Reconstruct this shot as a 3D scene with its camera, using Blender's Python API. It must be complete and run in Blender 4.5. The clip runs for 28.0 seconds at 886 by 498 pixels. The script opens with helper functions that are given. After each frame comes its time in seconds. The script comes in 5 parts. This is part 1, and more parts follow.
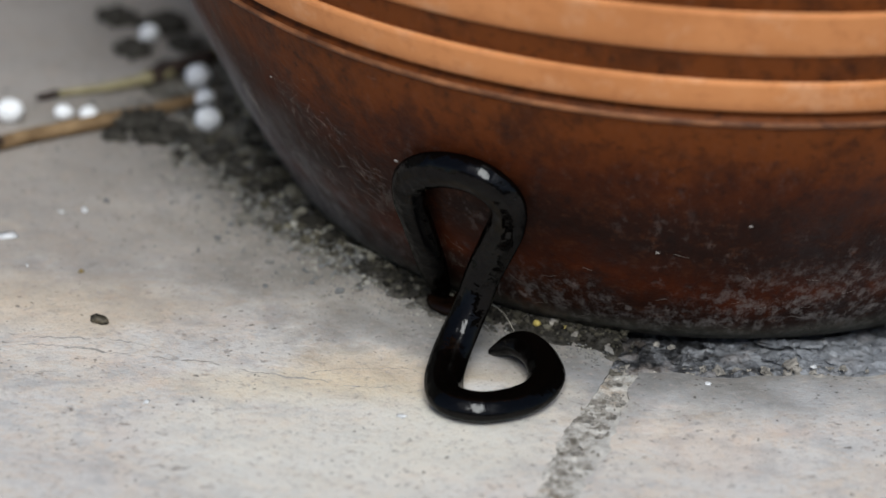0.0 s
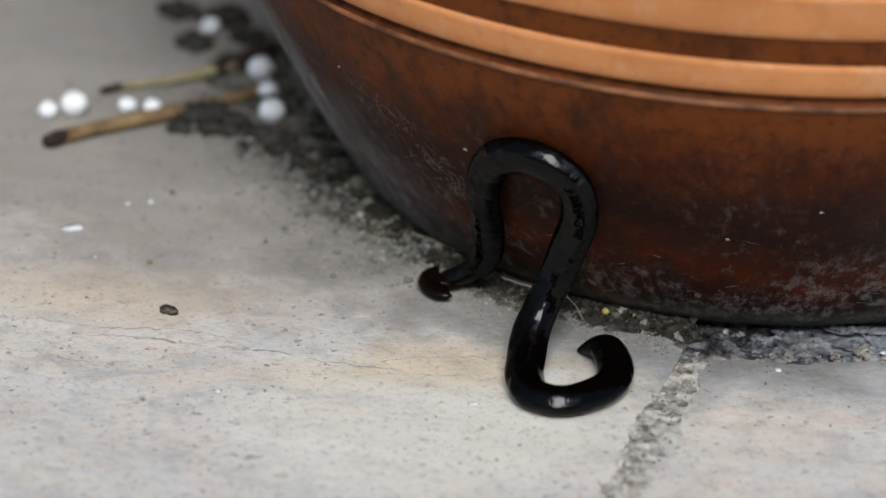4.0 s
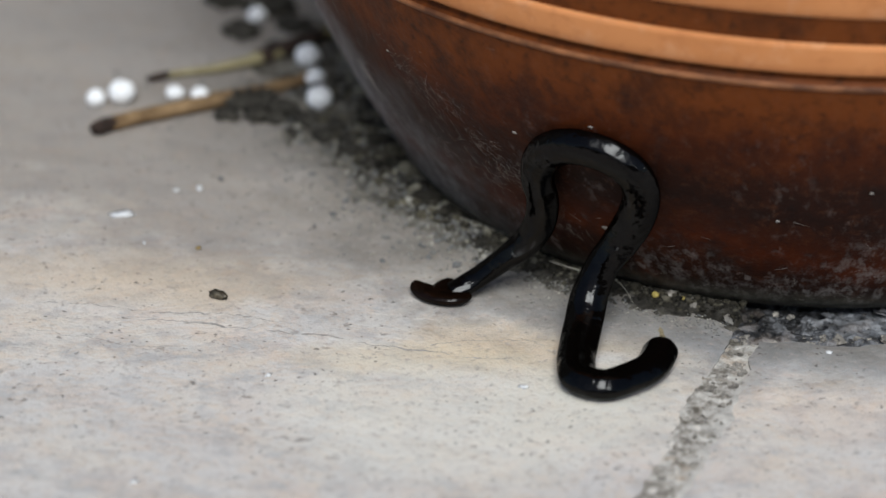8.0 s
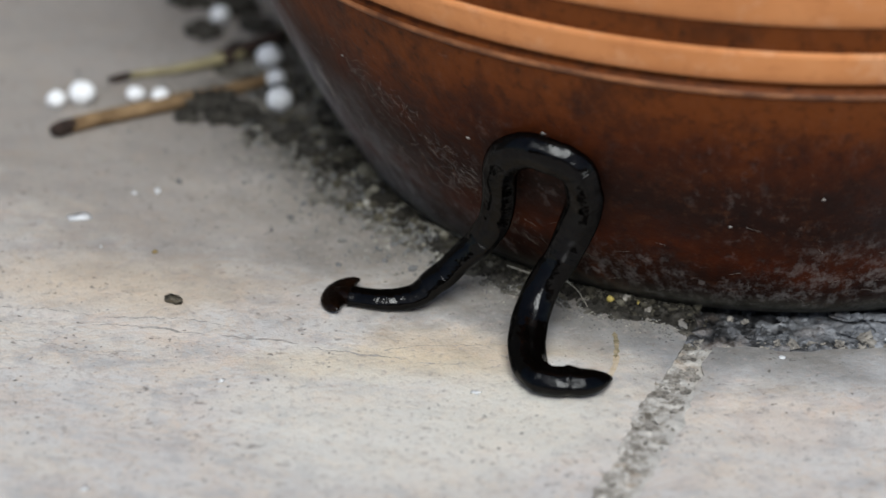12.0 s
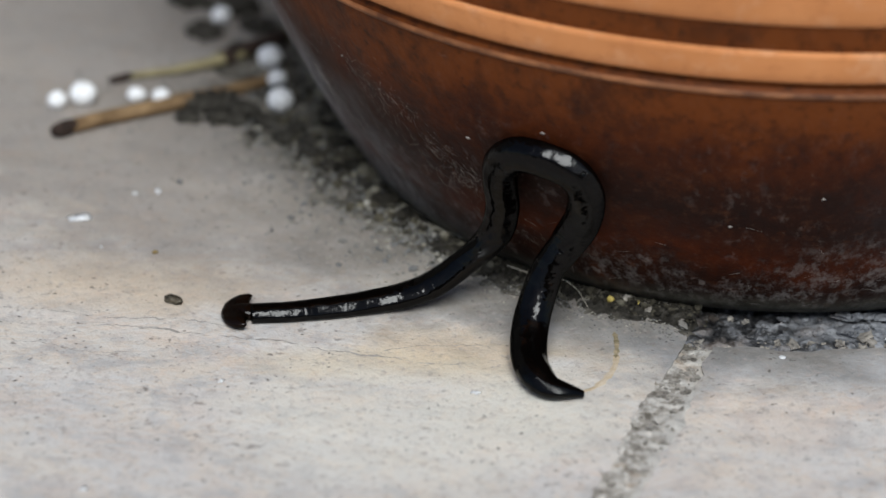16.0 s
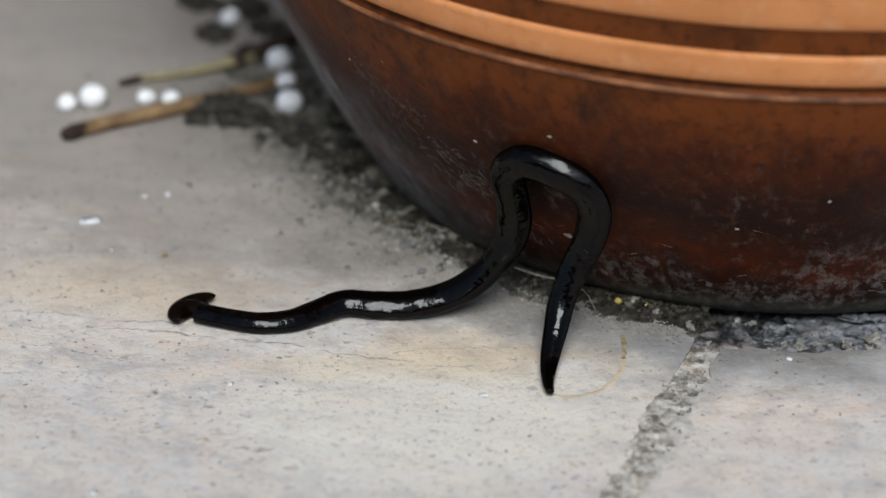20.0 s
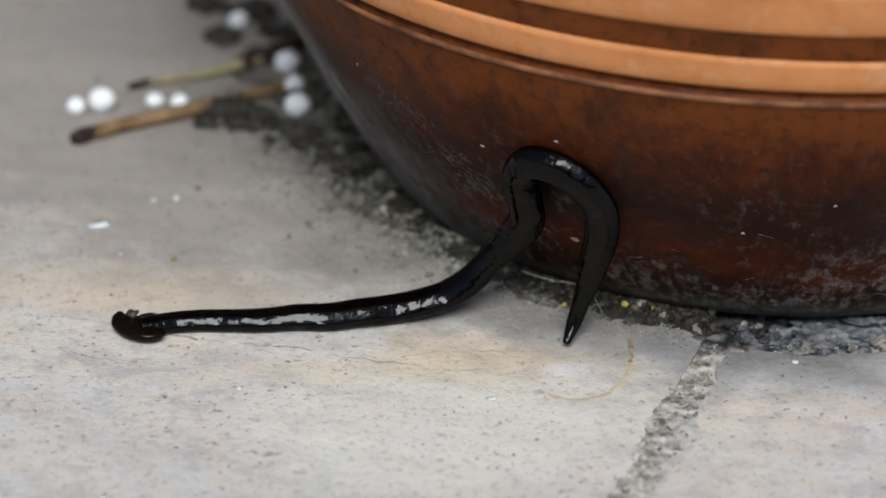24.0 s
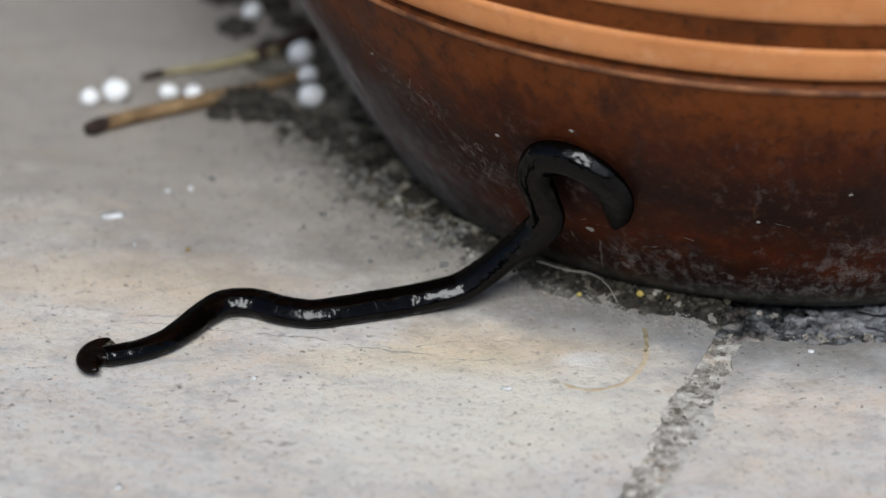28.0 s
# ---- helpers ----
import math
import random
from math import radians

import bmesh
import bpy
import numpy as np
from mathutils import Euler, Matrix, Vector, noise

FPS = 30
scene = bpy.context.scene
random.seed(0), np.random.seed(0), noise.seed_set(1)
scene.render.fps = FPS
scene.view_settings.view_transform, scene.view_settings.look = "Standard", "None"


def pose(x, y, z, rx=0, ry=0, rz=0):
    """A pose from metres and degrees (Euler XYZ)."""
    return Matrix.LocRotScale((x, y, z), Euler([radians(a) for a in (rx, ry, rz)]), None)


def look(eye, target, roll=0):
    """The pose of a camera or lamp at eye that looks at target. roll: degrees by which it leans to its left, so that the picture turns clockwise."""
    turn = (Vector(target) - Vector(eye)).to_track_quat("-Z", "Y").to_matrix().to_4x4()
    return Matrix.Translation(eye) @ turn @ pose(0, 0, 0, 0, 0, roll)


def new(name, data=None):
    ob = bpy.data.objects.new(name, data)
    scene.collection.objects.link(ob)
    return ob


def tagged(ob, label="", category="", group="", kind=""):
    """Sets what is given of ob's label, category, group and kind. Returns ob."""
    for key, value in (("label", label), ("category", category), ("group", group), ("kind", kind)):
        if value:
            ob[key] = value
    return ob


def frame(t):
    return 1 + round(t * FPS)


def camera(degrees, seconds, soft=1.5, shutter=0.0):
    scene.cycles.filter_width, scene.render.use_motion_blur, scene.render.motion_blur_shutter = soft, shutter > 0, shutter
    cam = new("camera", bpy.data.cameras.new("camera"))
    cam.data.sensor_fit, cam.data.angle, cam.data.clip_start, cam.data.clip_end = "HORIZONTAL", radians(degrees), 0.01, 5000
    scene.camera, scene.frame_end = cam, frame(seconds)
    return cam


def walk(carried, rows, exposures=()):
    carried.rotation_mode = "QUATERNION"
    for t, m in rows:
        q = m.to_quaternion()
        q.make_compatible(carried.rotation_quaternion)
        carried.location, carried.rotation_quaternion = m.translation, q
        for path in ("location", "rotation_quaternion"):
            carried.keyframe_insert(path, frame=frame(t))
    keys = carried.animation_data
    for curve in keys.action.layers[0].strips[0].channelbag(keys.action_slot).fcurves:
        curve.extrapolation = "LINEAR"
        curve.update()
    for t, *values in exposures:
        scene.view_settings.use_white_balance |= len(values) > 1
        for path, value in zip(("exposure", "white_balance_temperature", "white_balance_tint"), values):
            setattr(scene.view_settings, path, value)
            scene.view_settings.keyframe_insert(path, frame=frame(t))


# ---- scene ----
cam = camera(14.0, 28.0, soft=1.5)
# a long lens close to its subject, focused on the worm
cam.data.dof.use_dof = True
cam.data.dof.focus_distance = 0.467
cam.data.dof.aperture_fstop = 15.0
PATH = [
    (0, 0.000916, -0.436696, 0.224235, 63.2245, -2.4272, 0.0180),
    (0.5, -0.001862, -0.438067, 0.223553, 63.3328, -2.5110, -0.1843),
    (1, -0.003416, -0.438140, 0.220558, 63.4638, -2.2852, -0.2263),
    (1.5, -0.002888, -0.437338, 0.220373, 63.3148, -2.2654, -0.0761),
    (2, -0.003036, -0.437187, 0.220852, 63.2309, -2.2070, -0.0610),
    (2.5, -0.003400, -0.436916, 0.221761, 63.2460, -1.9754, 0.0381),
    (3, -0.003763, -0.437734, 0.220667, 63.4223, -2.0368, 0.1503),
    (3.5, -0.004388, -0.437742, 0.221281, 63.3269, -1.9739, 0.1656),
    (5.5, -0.004655, -0.439100, 0.223837, 63.2706, -1.6505, 0.5826),
    (6, -0.005074, -0.439620, 0.223698, 63.3428, -1.5474, 0.6466),
    (6.5, -0.005831, -0.439653, 0.222127, 63.4828, -1.5749, 0.5937),
    (7, -0.005849, -0.438711, 0.220145, 63.5071, -1.5117, 0.6333),
    (7.5, -0.006480, -0.438789, 0.219376, 63.4401, -1.5194, 0.6076),
    (8, -0.006090, -0.439141, 0.218896, 63.4479, -1.4591, 0.6580),
    (8.5, -0.005455, -0.439481, 0.220480, 63.3085, -1.4633, 0.6548),
    (9, -0.004094, -0.439310, 0.221566, 63.2123, -1.4306, 0.6869),
    (9.5, -0.003910, -0.438858, 0.220966, 63.2228, -1.4148, 0.6683),
    (10, -0.003506, -0.438588, 0.220661, 63.2129, -1.3600, 0.6908),
    (10.5, -0.000942, -0.437529, 0.221263, 63.1166, -1.4456, 0.7805),
    (11, 0.000122, -0.437603, 0.222797, 63.0077, -1.4992, 0.7796),
    (11.5, 0.000335, -0.437617, 0.223143, 62.9935, -1.4396, 0.7331),
    (13.5, 0.001926, -0.437206, 0.223725, 62.9539, -1.3336, 0.8444),
    (14, 0.000826, -0.438192, 0.224058, 62.9862, -1.3552, 0.7130),
    (14.5, 0.001974, -0.438717, 0.226589, 62.8989, -1.3331, 0.7631),
    (15, 0.001227, -0.438889, 0.224971, 63.0611, -1.3628, 0.7144),
    (15.5, 0.001496, -0.438006, 0.223819, 63.0414, -1.3346, 0.7956),
    (16, 0.001992, -0.437418, 0.222942, 63.0145, -1.2962, 0.8810),
    (16.5, 0.001335, -0.438485, 0.224655, 62.8896, -1.2757, 0.8281),
    (17, 0.001632, -0.438565, 0.225815, 62.8077, -1.2974, 0.8612),
    (17.5, 0.002210, -0.438593, 0.225872, 62.8393, -1.2212, 0.9250),
    (18, 0.002206, -0.438192, 0.225196, 62.8746, -1.1920, 0.9615),
    (18.5, 0.002069, -0.438731, 0.225690, 62.8663, -1.2002, 0.9562),
    (19, 0.002464, -0.438788, 0.225321, 62.8897, -1.1656, 1.0105),
    (19.5, 0.003231, -0.438656, 0.226331, 62.8009, -1.0867, 1.0497),
    (20, 0.003060, -0.438329, 0.225493, 62.8348, -1.0100, 1.0292),
    (20.5, 0.002792, -0.438230, 0.226478, 62.7077, -0.9695, 1.0313),
    (21, 0.003997, -0.438420, 0.227230, 62.6805, -0.9306, 1.1440),
    (21.5, 0.003189, -0.438678, 0.228049, 62.6510, -0.8892, 1.0319),
    (23.5, 0.002613, -0.439315, 0.227344, 62.6819, -0.9354, 1.0882),
    (24, 0.003086, -0.439443, 0.228514, 62.6346, -0.8777, 1.1038),
    (24.5, 0.002784, -0.439586, 0.228557, 62.6841, -0.8427, 1.0418),
    (25, 0.003074, -0.439209, 0.227183, 62.7835, -0.8427, 1.1431),
    (25.5, 0.002356, -0.439444, 0.228034, 62.6711, -0.7896, 1.1217),
    (26, 0.002143, -0.439579, 0.227398, 62.7354, -0.6767, 1.0797),
    (26.5, 0.002299, -0.440109, 0.228603, 62.6445, -0.6634, 1.1276),
    (27, 0.002563, -0.439223, 0.227047, 62.7111, -0.6939, 1.1994),
    (27.5, 0.002142, -0.438839, 0.225658, 62.7215, -0.6728, 1.1829),
    (28, 0.002674, -0.439292, 0.227140, 62.6086, -0.7193, 1.2280),
]
walk(cam, [(t, pose(*p)) for t, *p in PATH], [(0.0, 0.45), (28.0, 0.45)])

# ---- light: an overcast sky, brightest high up behind the camera ----
world = bpy.data.worlds.new("overcast_sky")
scene.world = world
world.use_nodes = True
sky = world.node_tree.nodes.new("ShaderNodeTexSky")
sky.sky_type = "NISHITA"
sky.sun_disc = False
sky.sun_elevation = radians(47.7)
sky.sun_rotation = radians(183)
background = world.node_tree.nodes["Background"]
world.node_tree.links.new(sky.outputs[0], background.inputs[0])
background.inputs[1].default_value = 0.075
sun = new("sun", bpy.data.lights.new("sun", "SUN"))
sun.data.energy = 2.65
sun.data.angle = radians(28)
sun.data.color = (0.94, 0.98, 0.98)
sun.matrix_world = look((0.02, -0.80, 0.88), (0, 0, 0))

MM = 0.001

# ---- materials ----


class Nodes:
    """A small builder for procedural materials."""

    def __init__(self, name, rough=0.6, metal=0.0, spec=0.5):
        self.mat = bpy.data.materials.new(name)
        self.mat.use_nodes = True
        self.tree = self.mat.node_tree
        self.bsdf = self.tree.nodes["Principled BSDF"]
        self.bsdf.inputs["Roughness"].default_value = rough
        self.bsdf.inputs["Metallic"].default_value = metal
        self.bsdf.inputs["Specular IOR Level"].default_value = spec
        self.coord = self.tree.nodes.new("ShaderNodeTexCoord").outputs["Object"]

    def link(self, a, b):
        self.tree.links.new(a, b)

    def mapped(self, scale=(1, 1, 1), turn=0.0, offset=(0, 0, 0)):
        n = self.tree.nodes.new("ShaderNodeMapping")
        self.link(self.coord, n.inputs[0])
        n.inputs["Scale"].default_value = scale
        n.inputs["Rotation"].default_value = (0, 0, radians(turn))
        n.inputs["Location"].default_value = offset
        return n.outputs[0]

    def noise(self, scale, detail=4, rough=0.55, where=None, twist=0.0):
        n = self.tree.nodes.new("ShaderNodeTexNoise")
        self.link(where or self.coord, n.inputs["Vector"])
        n.inputs["Scale"].default_value = scale
        n.inputs["Detail"].default_value = detail
        n.inputs["Roughness"].default_value = rough
        n.inputs["Distortion"].default_value = twist
        return n.outputs["Fac"]

    def ramp(self, fac, *stops):
        n = self.tree.nodes.new("ShaderNodeValToRGB")
        self.link(fac, n.inputs[0])
        e = n.color_ramp.elements
        while len(e) > 1:
            e.remove(e[1])
        e[0].position = stops[0][0]
        for k, (at, col) in enumerate(stops):
            el = e[0] if k == 0 else e.new(at)
            el.color = (*col, 1) if isinstance(col, tuple) else (col, col, col, 1)
        return n.outputs[0]

    def mix(self, fac, a, b, how="MIX"):
        n = self.tree.nodes.new("ShaderNodeMix")
        n.data_type, n.blend_type = "RGBA", how
        for value, socket in ((fac, n.inputs[0]), (a, n.inputs[6]), (b, n.inputs[7])):
            if isinstance(value, (int, float)):
                socket.default_value = value if socket == n.inputs[0] else (value, value, value, 1)
            elif isinstance(value, tuple):
                socket.default_value = (*value, 1)
            else:
                self.link(value, socket)
        return n.outputs[2]

    def calc(self, how, a, b):
        n = self.tree.nodes.new("ShaderNodeMath")
        n.operation = how
        for value, socket in ((a, n.inputs[0]), (b, n.inputs[1])):
            if isinstance(value, (int, float)):
                socket.default_value = value
            else:
                self.link(value, socket)
        return n.outputs[0]

    def random(self, island=False):
        if island:
            return self.tree.nodes.new("ShaderNodeNewGeometry").outputs["Random Per Island"]
        return self.tree.nodes.new("ShaderNodeObjectInfo").outputs["Random"]

    def height(self):
        n = self.tree.nodes.new("ShaderNodeSeparateXYZ")
        self.link(self.coord, n.inputs[0])
        return n.outputs[2]

    def distance(self, centre, squash=(1, 1, 1)):
        """How far in mm from a place (mm), with the axes stretched."""
        n = self.tree.nodes.new("ShaderNodeVectorMath")
        n.operation = "DISTANCE"
        self.link(self.mapped(tuple(c / MM for c in squash)), n.inputs[0])
        n.inputs[1].default_value = tuple(c * s for c, s in zip(centre, squash))
        return n.outputs["Value"]

    def patch(self, centre, reach, amount, ragged, squash=(1, 1, 1), wobble=8.0):
        """A stain of its own outline: 0..amount, fading out at its reach (mm)."""
        away = self.calc("ADD", self.distance(centre, squash), self.calc("MULTIPLY", self.calc("SUBTRACT", ragged, 0.5), wobble * reach / 10))
        return self.ramp(self.calc("DIVIDE", away, reach * 2), (0.12, amount), (0.32, amount * 0.7), (0.5, 0.0))

    def bump(self, height, mm=0.1, strength=1.0):
        n = self.tree.nodes.new("ShaderNodeBump")
        n.inputs["Strength"].default_value = strength
        n.inputs["Distance"].default_value = mm * MM
        self.link(height, n.inputs["Height"])
        self.link(n.outputs[0], self.bsdf.inputs["Normal"])

    def done(self, color=None, rough=None):
        if isinstance(color, tuple):
            self.bsdf.inputs["Base Color"].default_value = (*color, 1)
        elif color is not None:
            self.link(color, self.bsdf.inputs["Base Color"])
        if rough is not None:
            self.link(rough, self.bsdf.inputs["Roughness"])
        return self.mat


def stone_material(name="sandstone", by_pot=True):
    m = Nodes(name, rough=0.8, spec=0.2)
    bed = m.mapped((1.0, 1.5, 1.0), turn=10)
    broad = m.noise(16, 5, 0.6, bed, 0.7)
    cloud = m.noise(48, 5, 0.62, bed, 0.5)
    pink = m.noise(75, 4, 0.6, m.mapped((1.0, 1.5, 1.0), turn=6, offset=(0.3, 0.1, 0.0)), 0.4)
    blotch = m.noise(130, 5, 0.65, m.mapped((1.0, 1.35, 1.0), turn=8), 0.3)
    streak = m.noise(26, 5, 0.62, m.mapped((1.0, 4.2, 1.0), turn=11), 1.4)
    grain = m.noise(800, 3, 0.7)
    sand = m.noise(2600, 2, 0.7)
    ragged = m.noise(85, 5, 0.68)
    base = m.ramp(broad, (0.30, (0.505, 0.48, 0.46)), (0.46, (0.55, 0.525, 0.50)), (0.56, (0.59, 0.545, 0.49)), (0.70, (0.53, 0.51, 0.495)))
    base = m.mix(m.ramp(cloud, (0.50, 0.0), (0.66, 0.38)), base, (0.63, 0.52, 0.40))
    base = m.mix(m.ramp(pink, (0.54, 0.0), (0.70, 0.55)), base, (0.57, 0.45, 0.38))
    base = m.mix(m.ramp(blotch, (0.50, 0.0), (0.63, 0.8)), base, (0.40, 0.39, 0.385))
    vein = m.noise(60, 6, 0.7, m.mapped((1.0, 2.0, 1.0), turn=14, offset=(0.1, 0.4, 0.0)), 0.8)
    base = m.mix(m.ramp(vein, (0.455, 0.0), (0.495, 0.34), (0.515, 0.0)), base, (0.56, 0.42, 0.30))
    base = m.mix(m.ramp(streak, (0.30, 0.35), (0.41, 0.0)), base, (0.48, 0.43, 0.40))
    base = m.mix(m.ramp(m.noise(210, 5, 0.68), (0.53, 0.0), (0.68, 0.6)), base, (0.385, 0.355, 0.345))
    # ochre where iron has bled round the crack, a scaled pale spot, grey damp-stained corners
    for centre, reach, amount, colour, squash in () if not by_pot else (((6, -28, 0), 15, 0.6, (0.61, 0.47, 0.31), (0.8, 1.8, 1)), ((-8, -33, 0), 12, 0.5, (0.64, 0.53, 0.36), (0.6, 2.2, 1)),
                                                  ((-44, -12, 0), 17, 0.6, (0.60, 0.47, 0.33), (0.6, 1.7, 1)), ((44, -44, 0), 9, 0.4, (0.60, 0.48, 0.39), (1, 1, 1)),
                                                  ((15.5, -31, 0), 4.2, 0.7, (0.72, 0.705, 0.685), (0.8, 1.6, 1)), ((-6, -50, 0), 20, 0.6, (0.64, 0.615, 0.55), (0.8, 1, 1)), ((12, -44, 0), 15, 0.6, (0.655, 0.62, 0.54), (1, 1, 1)),
                                                  ((29.5, -26, 0), 5.5, 0.8, (0.33, 0.33, 0.345), (1, 1.1, 1)), ((15, -19.5, 0), 7.5, 0.85, (0.31, 0.305, 0.31), (0.75, 2.2, 1)),
                                                  ((47, -28, 0), 13, 0.7, (0.38, 0.385, 0.395), (0.6, 1.7, 1)), ((64, -30, 0), 11, 0.5, (0.41, 0.41, 0.42), (0.8, 1.5, 1)),
                                                  ((20, -21, 0), 12, 0.75, (0.34, 0.335, 0.335), (0.6, 1.5, 1)), ((4, -15, 0), 11, 0.7, (0.33, 0.32, 0.31), (0.7, 1.4, 1)), ((33, -26, 0), 9, 0.75, (0.33, 0.335, 0.345), (0.8, 1.1, 1)),
                                                  # dirt by the twig, with its shadow on the stone painted in
                                                  ((-36, 45, 0), 16, 0.75, (0.13, 0.118, 0.10), (0.8, 1.2, 1)), ((-31, 31, 0), 15, 0.6, (0.19, 0.175, 0.155), (0.9, 1.1, 1)), ((-34, 78, 0), 15, 0.6, (0.16, 0.145, 0.125), (1, 0.8, 1))):
        base = m.mix(m.patch(centre, reach, amount, ragged, squash, 11.0), base, colour)
    # a dusty film behind that also paints in the light's fall-off; dirt by the pot's foot
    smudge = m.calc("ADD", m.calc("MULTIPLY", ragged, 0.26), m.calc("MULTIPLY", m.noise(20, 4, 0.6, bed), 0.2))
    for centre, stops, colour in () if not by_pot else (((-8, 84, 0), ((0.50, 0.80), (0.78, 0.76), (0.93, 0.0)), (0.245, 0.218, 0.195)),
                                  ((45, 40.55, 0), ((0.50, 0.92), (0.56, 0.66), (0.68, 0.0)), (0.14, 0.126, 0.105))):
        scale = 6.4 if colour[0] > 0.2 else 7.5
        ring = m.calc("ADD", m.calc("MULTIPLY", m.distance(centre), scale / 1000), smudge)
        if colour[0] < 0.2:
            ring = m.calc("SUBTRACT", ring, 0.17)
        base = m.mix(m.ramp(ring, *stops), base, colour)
    # mineral specks, thickest in patches
    many = m.ramp(m.noise(40, 3, 0.6), (0.36, 0.3), (0.54, 1.0))
    speck = m.ramp(m.noise(1050, 1, 0.5), (0.245, 0.85), (0.32, 0.0))
    base = m.mix(m.calc("MULTIPLY", speck, many), base, (0.10, 0.09, 0.08))
    base = m.mix(m.calc("MULTIPLY", m.ramp(m.noise(420, 3, 0.6), (0.29, 0.75), (0.38, 0.0)), many), base, (0.20, 0.175, 0.16))
    base = m.mix(m.ramp(grain, (0.28, 0.8), (0.45, 0.0)), base, (0.35, 0.31, 0.285))
    base = m.mix(m.ramp(m.noise(360, 5, 0.65), (0.34, 0.35), (0.50, 0.0), (0.58, 0.0), (0.72, 0.5)), base, (0.56, 0.50, 0.46), "OVERLAY")
    relief = m.calc("ADD", m.calc("MULTIPLY", grain, 0.6), m.calc("ADD", m.calc("MULTIPLY", cloud, 0.5), m.calc("MULTIPLY", sand, 0.3)))
    m.bump(relief, 0.34)
    return m.done(base)


def mortar_material():
    m = Nodes("joint_mortar", rough=0.9, spec=0.2)
    coarse = m.noise(620, 4, 0.65)
    fine = m.noise(1500, 3, 0.7)
    col = m.ramp(coarse, (0.36, (0.12, 0.105, 0.085)), (0.45, (0.30, 0.275, 0.24)), (0.54, (0.46, 0.435, 0.395)), (0.66, (0.64, 0.60, 0.54)))
    col = m.mix(m.ramp(m.noise(380, 5, 0.72), (0.38, 0.5), (0.49, 0.0)), col, (0.21, 0.19, 0.165))
    col = m.mix(m.ramp(m.noise(110, 3, 0.6), (0.56, 0.0), (0.66, 0.5)), col, (0.50, 0.36, 0.24))
    col = m.mix(m.ramp(fine, (0.32, 0.5), (0.46, 0.0)), col, (0.16, 0.14, 0.12))
    # cement smeared over the stones' edges on both sides of the dirty middle
    n = m.tree.nodes.new("ShaderNodeSeparateXYZ")
    m.link(m.coord, n.inputs[0])
    off = m.calc("ABSOLUTE", m.calc("SUBTRACT", m.calc("SUBTRACT", n.outputs[0], m.calc("MULTIPLY", n.outputs[1], 0.297)), 0.0398), 0.0)
    off = m.calc("ADD", m.calc("MULTIPLY", off, 300.0), m.calc("MULTIPLY", m.calc("SUBTRACT", m.noise(260, 4, 0.65), 0.5), 1.1))
    smear = m.ramp(m.noise(300, 4, 0.65), (0.36, (0.38, 0.36, 0.33)), (0.62, (0.53, 0.505, 0.465)))
    col = m.mix(m.ramp(off, (0.55, 0.0), (1.0, 0.8)), col, smear)
    m.bump(m.calc("ADD", coarse, m.calc("MULTIPLY", fine, 0.5)), 0.3)
    return m.done(col)


def crust_material(island=False):
    m = Nodes("crust_grit" if island else "dark_crust", rough=0.5, spec=0.5)
    coarse = m.noise(300, 5, 0.65)
    shade = m.calc("ADD", m.calc("MULTIPLY", coarse, 0.9), m.calc("MULTIPLY", m.random(island=True), 0.36)) if island else coarse
    shade = m.calc("SUBTRACT", shade, 0.265) if island else shade
    col = m.ramp(shade, (0.40, (0.012, 0.012, 0.013)), (0.48, (0.042, 0.041, 0.042)), (0.54, (0.12, 0.122, 0.13)), (0.63, (0.23, 0.232, 0.24)), (0.76, (0.36, 0.34, 0.31)))
    col = m.mix(m.ramp(m.noise(150, 3, 0.6), (0.52, 0.0), (0.64, 0.5)), col, (0.115, 0.075, 0.045))
    # paler grey crust to the right, its wet glints painted into the colour
    col = m.mix(m.patch((66, -19, -1), 19, 0.55, m.noise(260, 6, 0.75, m.mapped((0.5, 1.0, 1.0))), (0.8, 1.6, 1), 26.0), col, (0.30, 0.31, 0.33))
    m.bump(coarse, 1.2)
    return m.done(col)


def soil_material(name, dark=1.0, pot_side=False):
    m = Nodes(name, rough=0.95, spec=0.15)
    speck = m.noise(800, 4, 0.7)
    col = m.ramp(speck, (0.30, (0.045 * dark, 0.038 * dark, 0.03 * dark)), (0.48, (0.15 * dark, 0.135 * dark, 0.11 * dark)), (0.66, (0.30 * dark, 0.275 * dark, 0.235 * dark)))
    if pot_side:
        # damp and dark by the foot, its contact shade painted in; dry and dusty further out
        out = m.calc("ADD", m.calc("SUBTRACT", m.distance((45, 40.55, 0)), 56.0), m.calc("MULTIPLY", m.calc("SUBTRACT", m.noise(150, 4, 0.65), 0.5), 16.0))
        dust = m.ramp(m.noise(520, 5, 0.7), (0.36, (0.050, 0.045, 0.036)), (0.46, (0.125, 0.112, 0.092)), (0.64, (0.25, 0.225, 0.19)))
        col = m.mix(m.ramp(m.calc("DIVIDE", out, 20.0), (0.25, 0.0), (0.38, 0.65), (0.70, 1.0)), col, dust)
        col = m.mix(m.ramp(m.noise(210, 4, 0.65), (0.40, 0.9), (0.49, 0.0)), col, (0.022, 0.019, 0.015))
    m.bump(speck, 0.5)
    return m.done(col)


